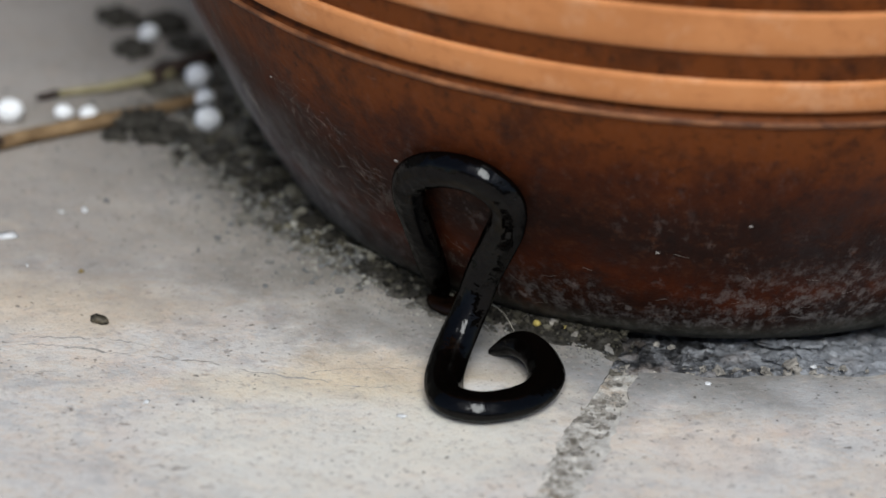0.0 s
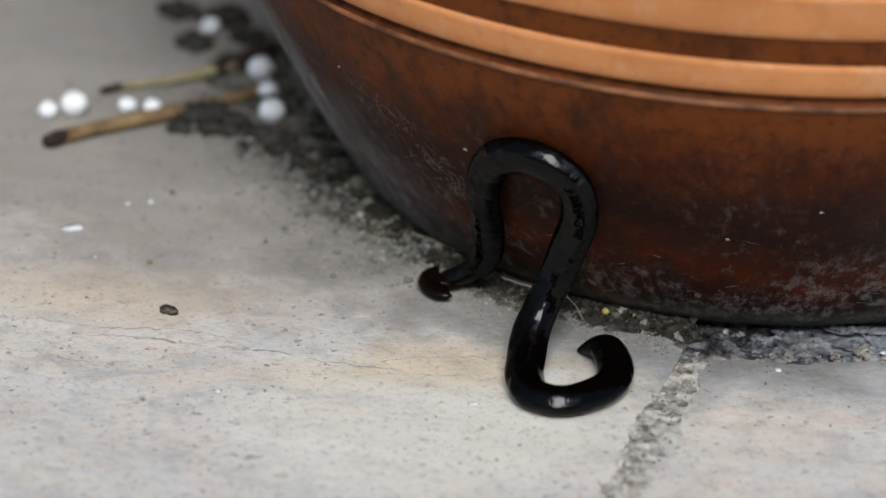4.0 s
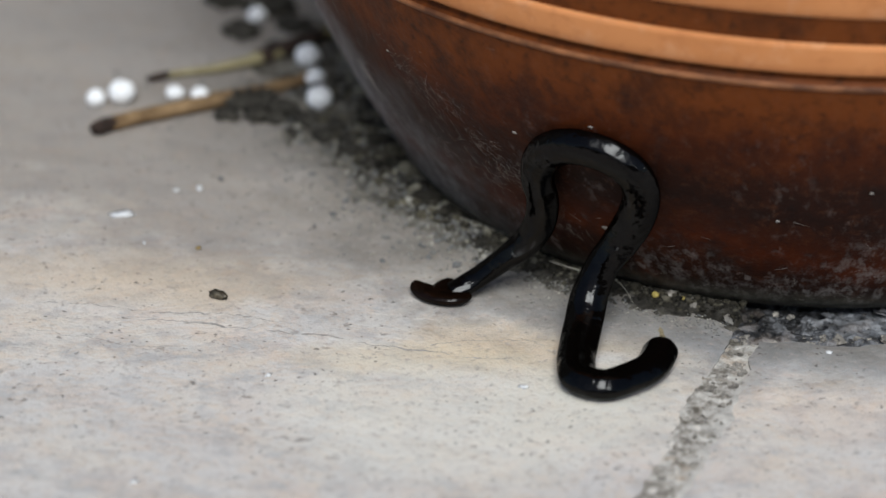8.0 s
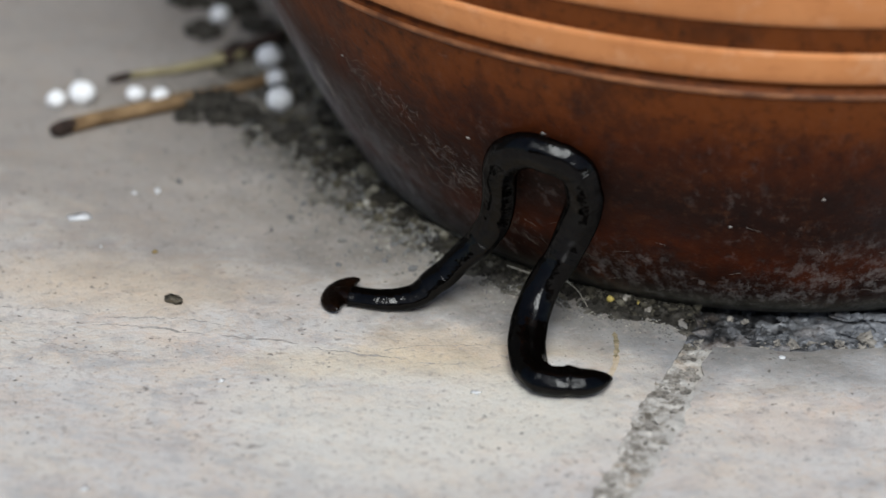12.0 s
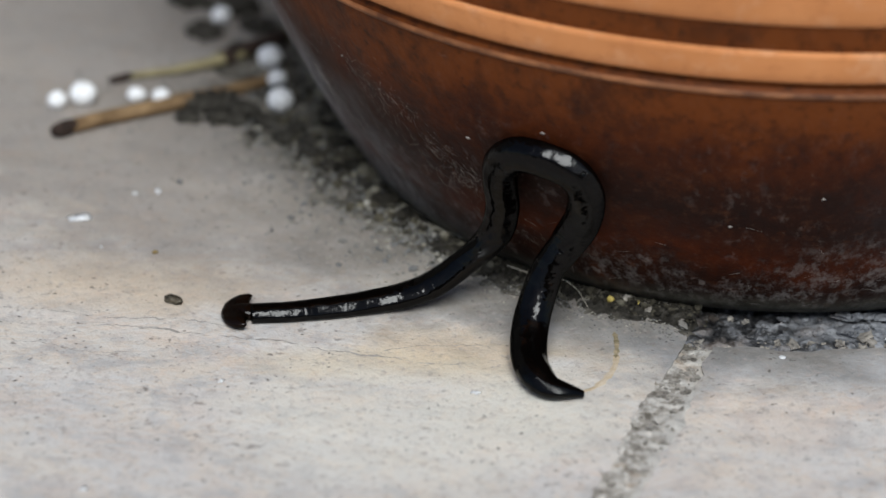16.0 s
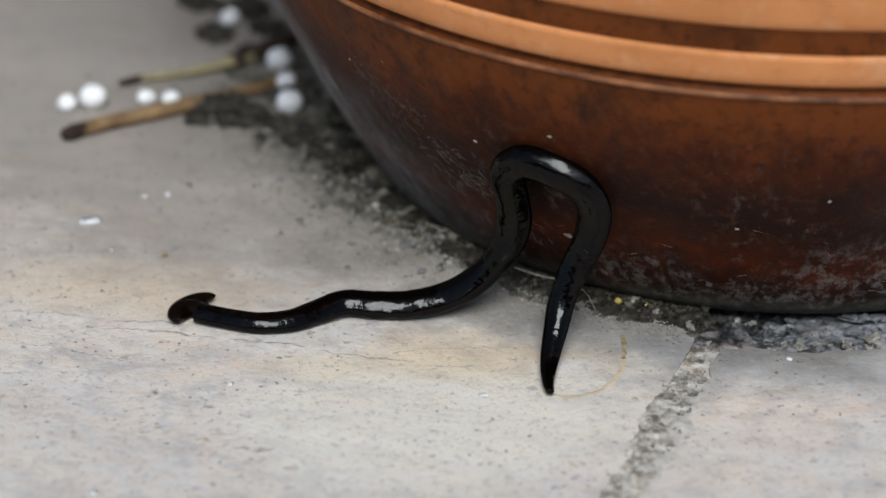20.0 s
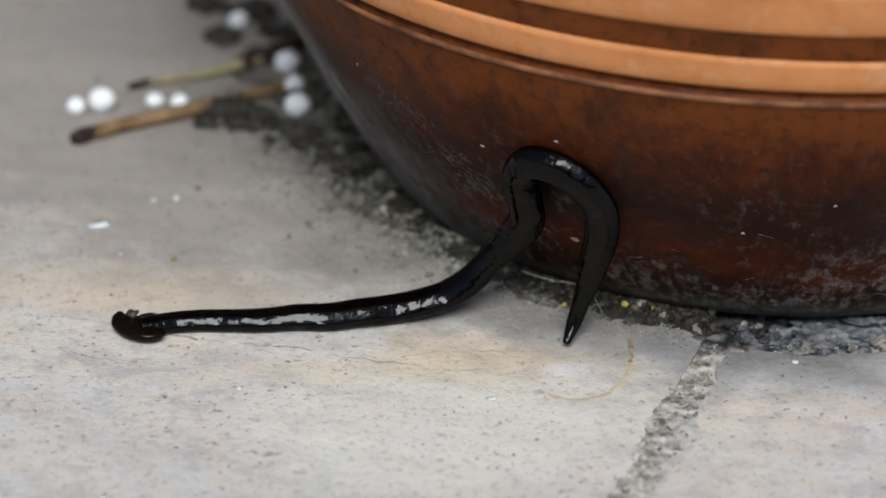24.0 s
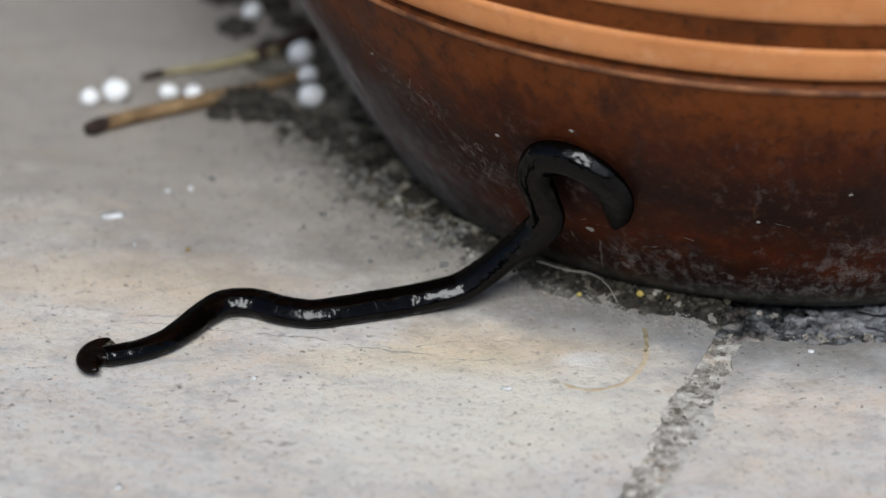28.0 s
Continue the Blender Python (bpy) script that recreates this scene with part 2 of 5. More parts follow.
def crumb_material(name="soil_crumbs", pale=1.0, lift=0.0):
    m = Nodes(name, rough=0.95, spec=0.15)
    r = m.random(island=True)
    col = m.ramp(r, *[(at, tuple(pale * c + lift for c in colour)) for at, colour in ((0.0, (0.010, 0.009, 0.007)), (0.35, (0.045, 0.040, 0.031)), (0.65, (0.115, 0.101, 0.070)), (0.88, (0.26, 0.232, 0.168)), (1.0, (0.42, 0.385, 0.30)))])
    col = m.mix(m.ramp(m.noise(1600, 3), (0.35, 0.5), (0.6, 0.0)), col, (0.03 + lift, 0.026 + lift, 0.02 + lift))
    m.bump(m.noise(2200, 3), 0.2)
    return m.done(col)


def glaze_material():
    m = Nodes("brown_glaze", spec=0.06)
    round_pot = m.mapped((1.0, 1.0, 0.8))
    cloud = m.noise(30, 6, 0.66, round_pot, 0.4)
    mottled = m.noise(150, 6, 0.7, m.mapped((1.0, 1.0, 0.6)))
    grain = m.noise(520, 5, 0.7)
    fine = m.noise(1100, 4, 0.7)
    # the glaze is dark at the foot, then redder, dark again and brown above
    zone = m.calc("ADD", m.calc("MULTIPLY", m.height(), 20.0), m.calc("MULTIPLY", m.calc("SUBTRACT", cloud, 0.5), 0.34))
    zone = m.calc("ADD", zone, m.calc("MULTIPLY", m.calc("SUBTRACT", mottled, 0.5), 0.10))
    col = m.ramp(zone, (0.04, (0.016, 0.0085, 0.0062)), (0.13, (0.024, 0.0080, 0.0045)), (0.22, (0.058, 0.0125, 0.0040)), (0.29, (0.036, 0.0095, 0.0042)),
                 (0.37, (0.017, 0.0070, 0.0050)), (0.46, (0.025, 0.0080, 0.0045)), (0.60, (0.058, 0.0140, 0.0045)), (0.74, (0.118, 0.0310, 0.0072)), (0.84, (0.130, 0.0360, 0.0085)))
    col = m.mix(m.ramp(mottled, (0.36, 0.6), (0.53, 0.0)), col, (0.012, 0.0062, 0.0052))
    col = m.mix(m.ramp(mottled, (0.56, 0.0), (0.72, 0.35)), col, (0.125, 0.036, 0.010))
    col = m.mix(m.ramp(grain, (0.34, 0.5), (0.47, 0.0)), col, (0.011, 0.006, 0.005))
    col = m.mix(m.ramp(grain, (0.55, 0.0), (0.70, 0.22)), col, (0.15, 0.060, 0.030))
    # small pale lime flecks, in clusters, thickest where the pot has been splashed from below
    low = m.ramp(m.calc("MULTIPLY", m.height(), 20.0), (0.03, 0.9), (0.16, 0.62), (0.28, 0.26), (0.50, 0.16), (0.85, 0.03))
    cluster = m.ramp(m.noise(75, 4, 0.65, m.mapped((1.0, 1.0, 0.8), offset=(0.2, 0.0, 0.1))), (0.43, 0.12), (0.60, 1.0))
    flecks = m.ramp(m.noise(560, 6, 0.72, m.mapped((1.0, 1.0, 0.5))), (0.55, 0.0), (0.66, 0.8))
    col = m.mix(m.calc("MULTIPLY", m.calc("MULTIPLY", low, cluster), flecks), col, (0.27, 0.24, 0.225))
    col = m.mix(m.calc("MULTIPLY", cluster, m.ramp(fine, (0.62, 0.0), (0.74, 0.3))), col, (0.20, 0.15, 0.12))
    for centre, reach, squash in (((9, -57, 5), 15, (0.75, 0.75, 1.9)), ((-20, -55, 8), 8, (0.8, 0.8, 1.2)), ((-4, -58, 3), 9, (0.6, 0.6, 2.2)), ((30, -52, 6), 12, (0.8, 0.8, 1.6)), ((17, -59, 11), 14, (0.6, 0.6, 1.8)), ((44, -43, 9), 15, (0.6, 0.6, 1.6))):
        smear = m.calc("MULTIPLY", m.patch(centre, reach, 0.46, mottled, squash, 9.0), m.ramp(m.noise(640, 6, 0.76, m.mapped((1.0, 1.0, 0.5))), (0.48, 0.0), (0.64, 1.0)))
        col = m.mix(smear, col, (0.21, 0.195, 0.185))
    # a bluish hard-water film on the side, with the sky's glancing sheen painted in, dark patches, and grey-green scale
    # on the foot
    ragged = m.noise(130, 6, 0.72)
    broken = m.ramp(m.noise(360, 6, 0.75, m.mapped((1.0, 1.0, 0.5), offset=(0.1, 0.3, 0.0)), 0.3), (0.42, 0.25), (0.50, 0.5), (0.60, 1.0))
    for centre, reach, amount, colour in (((-47, -38, 6), 15, 0.6, (0.085, 0.083, 0.085)), ((-56, -29, 10), 17, 0.65, (0.21, 0.209, 0.216)), ((-65, -22, 20), 15, 0.9, (0.36, 0.36, 0.378)),
                                          ((-70, -17, 28), 9, 0.9, (0.38, 0.384, 0.40)), ((20, -68, 20), 16, 0.4, (0.030, 0.026, 0.027)),
                                          ((-63, -34, 36), 24, 0.55, (0.026, 0.014, 0.012))):
        film = m.calc("MULTIPLY", m.patch(centre, reach, amount, ragged, (1, 1, 0.8), 9.0), broken)
        col = m.mix(film, col, colour)
    foot = m.calc("ADD", m.calc("MULTIPLY", m.height(), 100.0), m.calc("MULTIPLY", ragged, 0.3))
    col = m.mix(m.ramp(foot, (0.22, 0.85), (0.40, 0.45), (0.60, 0.0)), col, m.ramp(grain, (0.38, (0.046, 0.045, 0.036)), (0.62, (0.13, 0.128, 0.105))))
    m.bump(m.calc("ADD", mottled, m.calc("ADD", m.calc("MULTIPLY", grain, 0.5), m.calc("MULTIPLY", fine, 0.3))), 0.12)
    return m.done(col, m.ramp(mottled, (0.3, 0.36), (0.7, 0.55)))


def clay_material():
    m = Nodes("bare_terracotta", rough=0.72, spec=0.3)
    cloud = m.noise(45, 4, 0.6)
    fine = m.noise(700, 4, 0.7)
    col = m.ramp(cloud, (0.30, (0.47, 0.180, 0.060)), (0.55, (0.56, 0.225, 0.080)), (0.75, (0.60, 0.27, 0.11)))
    col = m.mix(m.ramp(m.noise(170, 6, 0.7), (0.52, 0.0), (0.70, 0.45)), col, (0.62, 0.36, 0.21))
    col = m.mix(m.ramp(m.noise(420, 5, 0.7), (0.34, 0.5), (0.48, 0.0)), col, (0.40, 0.145, 0.05))
    m.bump(fine, 0.08)
    return m.done(col)


def worm_material(name, base, tip, rough=0.10, spec=0.15):
    m = Nodes(name, rough=rough, spec=spec)
    col = m.ramp(m.noise(500, 3), (0.35, base), (0.7, tip))
    at = m.tree.nodes.new("ShaderNodeNewGeometry").outputs["Position"]
    folds = m.calc("ADD", m.noise(210, 2, 0.45, at, 0.3), m.calc("MULTIPLY", m.noise(850, 2, 0.5, at), 0.24))
    m.bump(folds, 0.50)
    # a thin wet film: its gloss is weaker towards the rims
    film = m.tree.nodes.new("ShaderNodeLayerWeight").outputs["Facing"]
    m.link(m.ramp(film, (0.2, spec * 1.3), (0.6, spec * 0.25)), m.bsdf.inputs["Specular IOR Level"])
    return m.done(col)


def plain_material(name, a, b, scale, rough=0.8, bump=0.1, spec=0.3):
    m = Nodes(name, rough=rough, spec=spec)
    n = m.noise(scale, 5, 0.65)
    m.bump(n, bump)
    return m.done(m.ramp(n, (0.35, a), (0.65, b)))


WORN = plain_material("worn_glaze", (0.075, 0.026, 0.010), (0.27, 0.105, 0.040), 160, 0.6, 0.1)
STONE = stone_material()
PLAIN_STONE = stone_material("plain_sandstone", False)
JOINT = mortar_material()
BROKEN = plain_material("broken_stone", (0.10, 0.09, 0.078), (0.34, 0.31, 0.27), 600, 0.9, 0.4)
CRUST = crust_material()
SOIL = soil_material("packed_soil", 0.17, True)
GRIT = crust_material(True)
CRACK = plain_material("crack_dirt", (0.23, 0.21, 0.19), (0.43, 0.40, 0.365), 900, 0.9, 0.1)
CLOD = soil_material("dry_soil", 0.26)
CRUMBS = crumb_material("soil_crumbs", 0.72)
DAMP = crumb_material("damp_crumbs", 0.30)
DUST = crumb_material("soil_dust", 0.7, 0.12)
GLAZE = glaze_material()
CLAY = clay_material()
WORM = worm_material("wet_black_skin", (0.0006, 0.0005, 0.0004), (0.0016, 0.0011, 0.0009), 0.10)
HEAD = worm_material("wet_brown_skin", (0.0024, 0.0012, 0.0007), (0.0068, 0.0030, 0.0015), 0.18, 0.10)
BEAD = plain_material("white_bead", (0.72, 0.72, 0.72), (0.90, 0.90, 0.91), 700, 0.85, 0.25)
BARK = plain_material("dry_stem", (0.11, 0.065, 0.03), (0.27, 0.175, 0.09), 260, 0.8, 0.25)
STRAW = plain_material("yellow_stem", (0.16, 0.13, 0.06), (0.38, 0.33, 0.19), 260, 0.7, 0.15)
CUT_END = plain_material("dark_stem_end", (0.012, 0.008, 0.006), (0.05, 0.03, 0.022), 700, 0.9, 0.3)
FIBRE = plain_material("pale_fibre", (0.36, 0.32, 0.26), (0.62, 0.58, 0.49), 900, 0.7, 0.02)
YELLOW = plain_material("yellow_grain", (0.27, 0.20, 0.05), (0.48, 0.38, 0.11), 900, 0.6, 0.1)
SEED = plain_material("black_seed", (0.008, 0.007, 0.006), (0.12, 0.10, 0.07), 700, 0.35, 0.3)
SLIME = plain_material("dried_slime", (0.42, 0.32, 0.20), (0.57, 0.48, 0.37), 400, 0.45, 0.05)
SMEAR = plain_material("mossy_smear", (0.10, 0.085, 0.04), (0.36, 0.29, 0.19), 700, 0.8, 0.1)
OCHRE_GRAIN = plain_material("ochre_grain", (0.16, 0.11, 0.04), (0.32, 0.23, 0.10), 900, 0.8, 0.1)
CHALK = plain_material("chalk_white", (0.52, 0.52, 0.52), (0.70, 0.70, 0.70), 900, 0.85, 0.1)
FILM = plain_material("dried_film", (0.045, 0.035, 0.03), (0.12, 0.10, 0.09), 700, 0.6, 0.02)
LIME = plain_material("lime_scratch", (0.16, 0.14, 0.125), (0.42, 0.385, 0.355), 800, 0.85, 0.02)
DARK_WALL = plain_material("dark_wall", (0.03, 0.028, 0.024), (0.06, 0.055, 0.048), 12, 0.95, 1.0)
RENDER_WALL = plain_material("grey_wall", (0.07, 0.066, 0.06), (0.11, 0.105, 0.098), 30, 0.9, 1.0)

# ---- mesh helpers ----


def mesh_of(name, verts, faces, material, smooth=True):
    me = bpy.data.meshes.new(name)
    me.from_pydata([tuple(v) for v in verts], [], [tuple(f) for f in faces])
    if smooth:
        me.polygons.foreach_set("use_smooth", [True] * len(me.polygons))
    me.materials.append(material)
    me.update()
    return me


def part(name, me, parent, label=""):
    ob = new(name, me)
    ob.parent = parent
    if label:
        ob["label"] = label
    return ob


def lathe(profile, material, name, steps=192, closed=False):
    """A solid of revolution round z from (radius, height) pairs in mm."""
    verts, faces = [], []
    n = len(profile)
    for i in range(steps):
        a = 2 * math.pi * i / steps
        for r, z in profile:
            verts.append((r * MM * math.cos(a), r * MM * math.sin(a), z * MM))
    for i in range(steps):
        j = (i + 1) % steps
        for k in range(n if closed else n - 1):
            l = (k + 1) % n
            faces.append((i * n + k, j * n + k, j * n + l, i * n + l))
    return mesh_of(name, verts, faces, material)


def spline(points, n):
    """n points evenly along a smooth curve through the given ones."""
    p = np.array(points, float)
    q = np.vstack([2 * p[0] - p[1], p, 2 * p[-1] - p[-2]])
    fine = []
    for i in range(1, len(q) - 2):
        a, b, c, d = q[i - 1:i + 3]
        for u in np.linspace(0, 1, 12, endpoint=False):
            fine.append(0.5 * (2 * b + (c - a) * u + (2 * a - 5 * b + 4 * c - d) * u * u + (3 * b - a - 3 * c + d) * u ** 3))
    fine.append(p[-1])
    fine = np.array(fine)
    s = np.r_[0, np.cumsum(np.linalg.norm(np.diff(fine, axis=0), axis=1))]
    at = np.linspace(0, s[-1], n) if isinstance(n, int) else np.clip(n, 0, s[-1])
    return np.stack([np.interp(at, s, fine[:, k]) for k in range(p.shape[1])], 1)


def tube(points, radii, material, name, sides=10, flat=1.0, rough=0.0, seed=0):
    """A capped tube along points (mm), with a radius at each; flat squashes it upright."""
    rng = np.random.RandomState(seed)
    p = np.array(points, float)
    t = np.gradient(p, axis=0)
    t /= np.linalg.norm(t, axis=1)[:, None] + 1e-9
    verts, faces = [], []
    for i in range(len(p)):
        up = np.array([0, 0, 1.0]) if abs(t[i][2]) < 0.9 else np.array([1.0, 0, 0])
        side = np.cross(t[i], up)
        side /= np.linalg.norm(side)
        up = np.cross(side, t[i])
        for k in range(sides):
            a = 2 * math.pi * k / sides
            r = radii[i] * (1 + rough * rng.uniform(-1, 1))
            verts.append((p[i] + side * r * math.cos(a) + up * r * flat * math.sin(a)) * MM)
    for i in range(len(p) - 1):
        for k in range(sides):
            l = (k + 1) % sides
            faces.append((i * sides + k, i * sides + l, (i + 1) * sides + l, (i + 1) * sides + k))
    faces.append(tuple(range(sides))[::-1])
    faces.append(tuple(range((len(p) - 1) * sides, len(p) * sides)))
    return mesh_of(name, verts, faces, material)


def ball_shape(level=2):
    bm = bmesh.new()
    bmesh.ops.create_icosphere(bm, subdivisions=level, radius=1.0)
    v = np.array([x.co[:] for x in bm.verts])
    f = [[x.index for x in face.verts] for face in bm.faces]
    bm.free()
    return v, f


BALLS = {k: ball_shape(k) for k in (1, 2, 3)}


def lump(size, level, seed, amount=0.2, freq=1.2):
    """A knobbly lump: half sizes in mm and a little noise."""
    v, f = BALLS[level]
    out = []
    for x, y, z in v:
        k = 1 + amount * noise.noise(Vector((x * freq + seed * 3.1, y * freq - seed * 1.7, z * freq + seed)))
        out.append((x * k * size[0], y * k * size[1], z * k * size[2]))
    return np.array(out), f


def lumps(name, rows, material, level=1, amount=0.6, freq=1.5, smooth=None):
    """Many lumps in one mesh: rows of x, y, z, half sizes, turn."""
    verts, faces = [], []
    for i, (x, y, z, a, b, c, turn) in enumerate(rows):
        v, f = lump((a, b, c), level, i * 0.37, amount, freq)
        ca, sa = math.cos(turn), math.sin(turn)
        base = len(verts)
        for q in v:
            verts.append(((x + q[0] * ca - q[1] * sa) * MM, (y + q[0] * sa + q[1] * ca) * MM, (z + q[2]) * MM))
        faces += [[base + k for k in face] for face in f]
    return mesh_of(name, verts, faces, material, level > 1 if smooth is None else smooth)


# ---- the pot's shape ----
POT_X, POT_Y = 45.0, 40.55
FOOT_R, GROOVE_R, GROOVE_Z, BULGE = 56.86, 78.43, 42.6, 0.31


def pot_radius(z):
    u = min(max(z / GROOVE_Z, 0.0), 1.0)
    r = FOOT_R + (GROOVE_R - FOOT_R) * ((1 - BULGE) * u + BULGE * (1 - (1 - u) ** 2))
    return r + max(z - GROOVE_Z, 0.0) * 0.28


def foot_distance(x, y):
    return math.hypot(x - POT_X, y - POT_Y) - FOOT_R


def fbm(x, y, scale, octaves=3):
    s, a = 0.0, 1.0
    for k in range(octaves):
        s += a * noise.noise(Vector((x / scale * 2 ** k, y / scale * 2 ** k, 7.3 * k)))
        a *= 0.5
    return s


# ---- paving ----
SEAM_Y = [-260, -100, -65.4, -59.8, -50.1, -40.0, -31.1, -23.3, -16.0, 300]
SEAM_L = [-20, 6.5, 19.3, 20.9, 24.0, 26.8, 29.9, 32.2, 33.4, 46.0]
SEAM_R = [-12, 12.0, 23.0, 25.5, 29.0, 32.0, 34.2, 36.0, 38.0, 52.0]


def seam_left(y):
    return float(np.interp(y, SEAM_Y, SEAM_L)) + 0.7 * fbm(y, 3.0, 4.0) + 0.22 * fbm(y, 9.0, 1.1, 2)


def seam_right(y):
    return float(np.interp(y, SEAM_Y, SEAM_R)) + 0.7 * fbm(y, 33.0, 4.0) + 0.22 * fbm(y, 19.0, 1.1, 2)


def seam_back(x):
    return float(np.interp(x, [20, 34, 41, 46, 55, 70, 120, 300], [-24.6, -25.0, -25.2, -25.8, -24.2, -23.0, -26, -30])) + 0.5 * fbm(x, 71.0, 3.0)


def stone_top(x, y):
    """Height of a riven stone face in mm."""
    bedded = y * 0.98 + x * 0.21
    h = 0.30 * fbm(x, bedded * 2.5, 40.0) + 0.06 * fbm(x * 0.5, bedded * 2.2, 8.0)
    # thin riven ledges that follow the bedding
    for at, drop, wave in ((-31.5, 0.16, 2.2), (-22.8, 0.10, 1.4), (-52.0, 0.08, 3.0), (9.0, 0.08, 3.0)):
        h += drop / (1 + math.exp(min(-(bedded - at - wave * fbm(x, at, 16.0)) / 0.18, 50))) - drop / 2
    return h


def slab(xs, ys, left, right, front, back, lift=0.0):
    """A slab as a grid between four edge functions, with worn arrises and sides."""
    verts, faces = [], []
    nx, ny = len(xs), len(ys)
    for j, v in enumerate(ys):
        for i, u in enumerate(xs):
            y0, y1 = front, back
            x_mid = u
            yy = y0(0) + (y1(0) - y0(0)) * v
            x0, x1 = left(yy), right(yy)
            x = x0 + (x1 - x0) * u
            y0v, y1v = y0(x), y1(x)
            y = y0v + (y1v - y0v) * v
            e = min(x - x0, x1 - x, y - y0v, y1v - y)
            z = stone_top(x, y) + lift - 0.34 * math.exp(-max(e, 0) / 1.5)
            if i in (0, nx - 1) or j in (0, ny - 1):
                z = -9.0
            verts.append((x * MM, y * MM, z * MM))
    for j in range(ny - 1):
        for i in range(nx - 1):
            a = j * nx + i
            faces.append((a, a + 1, a + nx + 1, a + nx))
    return mesh_of("paving_slab", verts, faces, STONE)


def spaced(lo, hi, dense_lo, dense_hi, step, ends):
    """Values 0..1 along lo..hi, close together between dense_lo and dense_hi."""
    v = np.r_[np.linspace(lo, dense_lo, ends, endpoint=False), np.arange(dense_lo, dense_hi, step), np.linspace(dense_hi, hi, ends)]
    v = (v - lo) / (hi - lo)
    return np.r_[0.0, v[0] + 1e-5, v[1:-1], 1 - 1e-5, 1.0]


def crack(points, width, seed):
    """A hairline crack filled with dirt along the bedding of a slab."""
    p = spline(points, 160)
    t = np.gradient(p, axis=0)
    t /= np.linalg.norm(t, axis=1)[:, None]
    verts, faces = [], []
    for i in range(160):
        w = width * max(0.0, 0.5 + 0.9 * fbm(i * 0.35, seed, 2.0) + 0.5 * fbm(i, seed + 5, 1.6, 2)) * min(1.0, (i + 1) / 20, (160 - i) / 20)
        x, y = p[i][0] + 0.5 * fbm(p[i][0], seed * 3, 2.5), p[i][1] + 0.7 * fbm(p[i][0], seed, 3.5) + 0.25 * fbm(p[i][0], seed + 2, 0.9, 2)
        for k in (-1, 1):
            xx, yy = x - t[i][1] * w * k, y + t[i][0] * w * k
            verts.append((xx * MM, yy * MM, (stone_top(xx, yy) + 0.03) * MM))
        if i:
            faces.append((2 * i - 2, 2 * i, 2 * i + 1, 2 * i - 1))
    return mesh_of("crack", verts, faces, CRACK)


ground = tagged(new("ground", mesh_of("ground", [(-60, -60, -0.0095), (60, -60, -0.0095), (60, 60, -0.0095), (-60, 60, -0.0095)], [(0, 1, 2, 3)], SOIL)),
                "grey-brown bare earth under the stone paving", "ground", kind="structure")
paving = tagged(new("pavement"), "riven sandstone paving slabs with mortar joints", "paving", kind="structure")
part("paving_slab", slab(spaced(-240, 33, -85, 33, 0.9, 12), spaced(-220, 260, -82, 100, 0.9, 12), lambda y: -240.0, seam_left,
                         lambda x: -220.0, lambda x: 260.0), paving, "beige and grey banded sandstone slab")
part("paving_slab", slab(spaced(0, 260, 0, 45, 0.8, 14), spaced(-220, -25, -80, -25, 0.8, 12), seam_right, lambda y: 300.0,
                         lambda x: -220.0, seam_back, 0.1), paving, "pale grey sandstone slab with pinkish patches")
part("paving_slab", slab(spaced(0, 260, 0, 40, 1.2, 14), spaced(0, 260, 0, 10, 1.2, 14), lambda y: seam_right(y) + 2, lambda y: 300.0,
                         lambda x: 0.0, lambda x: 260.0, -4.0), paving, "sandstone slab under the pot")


def mortar_bed(x0, x1, y0, y1, step, height, material, name):
    xs, ys = np.arange(x0, x1, step), np.arange(y0, y1, step)
    verts = [(x * MM, y * MM, height(x, y) * MM) for y in ys for x in xs]
    nx = len(xs)
    faces = [(j * nx + i, j * nx + i + 1, (j + 1) * nx + i + 1, (j + 1) * nx + i) for j in range(len(ys) - 1) for i in range(nx - 1)]
    return mesh_of(name, verts, faces, material)


part("mortar_joint", mortar_bed(-4, 40, -110, -21.5, 0.55, lambda x, y: -0.27 + 0.34 * fbm(x, y, 2.6) + 0.12 * fbm(x, y, 0.9, 2) - 1.2 * max(seam_left(y) - 0.8 - x, x - seam_right(y) - 0.3, 0) - 2.0 * max(0, y + 25.6) - 0.06 * math.exp(-max(min(x - seam_left(y), seam_right(y) - x), 0) / 0.7), JOINT, "mortar_joint"),
     paving, "rough sandy mortar in the joint")
part("mortar_joint", mortar_bed(28, 130, -28, -4, 0.45, lambda x, y: -1.5 + 1.0 * max(0.0, min(1.0, (-21.5 - y) / 3)) + 1.1 * (0.6 - abs(fbm(x * 0.4 + 0.25 * y, y, 4.2, 2))) + 0.75 * fbm(x * 0.6, y, 1.2, 3) - 3.0 * max(0.0, min(1.0, seam_back(x) + 0.8 - y)) - 1.0 * math.exp(-max(foot_distance(x, y) + 0.4, 0.0) / 0.8), CRUST, "crusted_joint"),
     paving, "dark crusted open joint at the pot's foot")

# unseen wall added behind the pot to block the sky there
wall = tagged(new("wall_north", mesh_of("wall_north", [(x, y, z) for z in (-0.01, 2.6) for y in (0.95, 1.15) for x in (-3.0, 3.0)],
                                       [(0, 1, 5, 4), (2, 3, 1, 0), (3, 2, 6, 7), (4, 5, 7, 6), (1, 3, 7, 5), (2, 0, 4, 6)], RENDER_WALL, False)),
              "plain dark grey wall added out of view behind the pot", "wall", kind="structure")

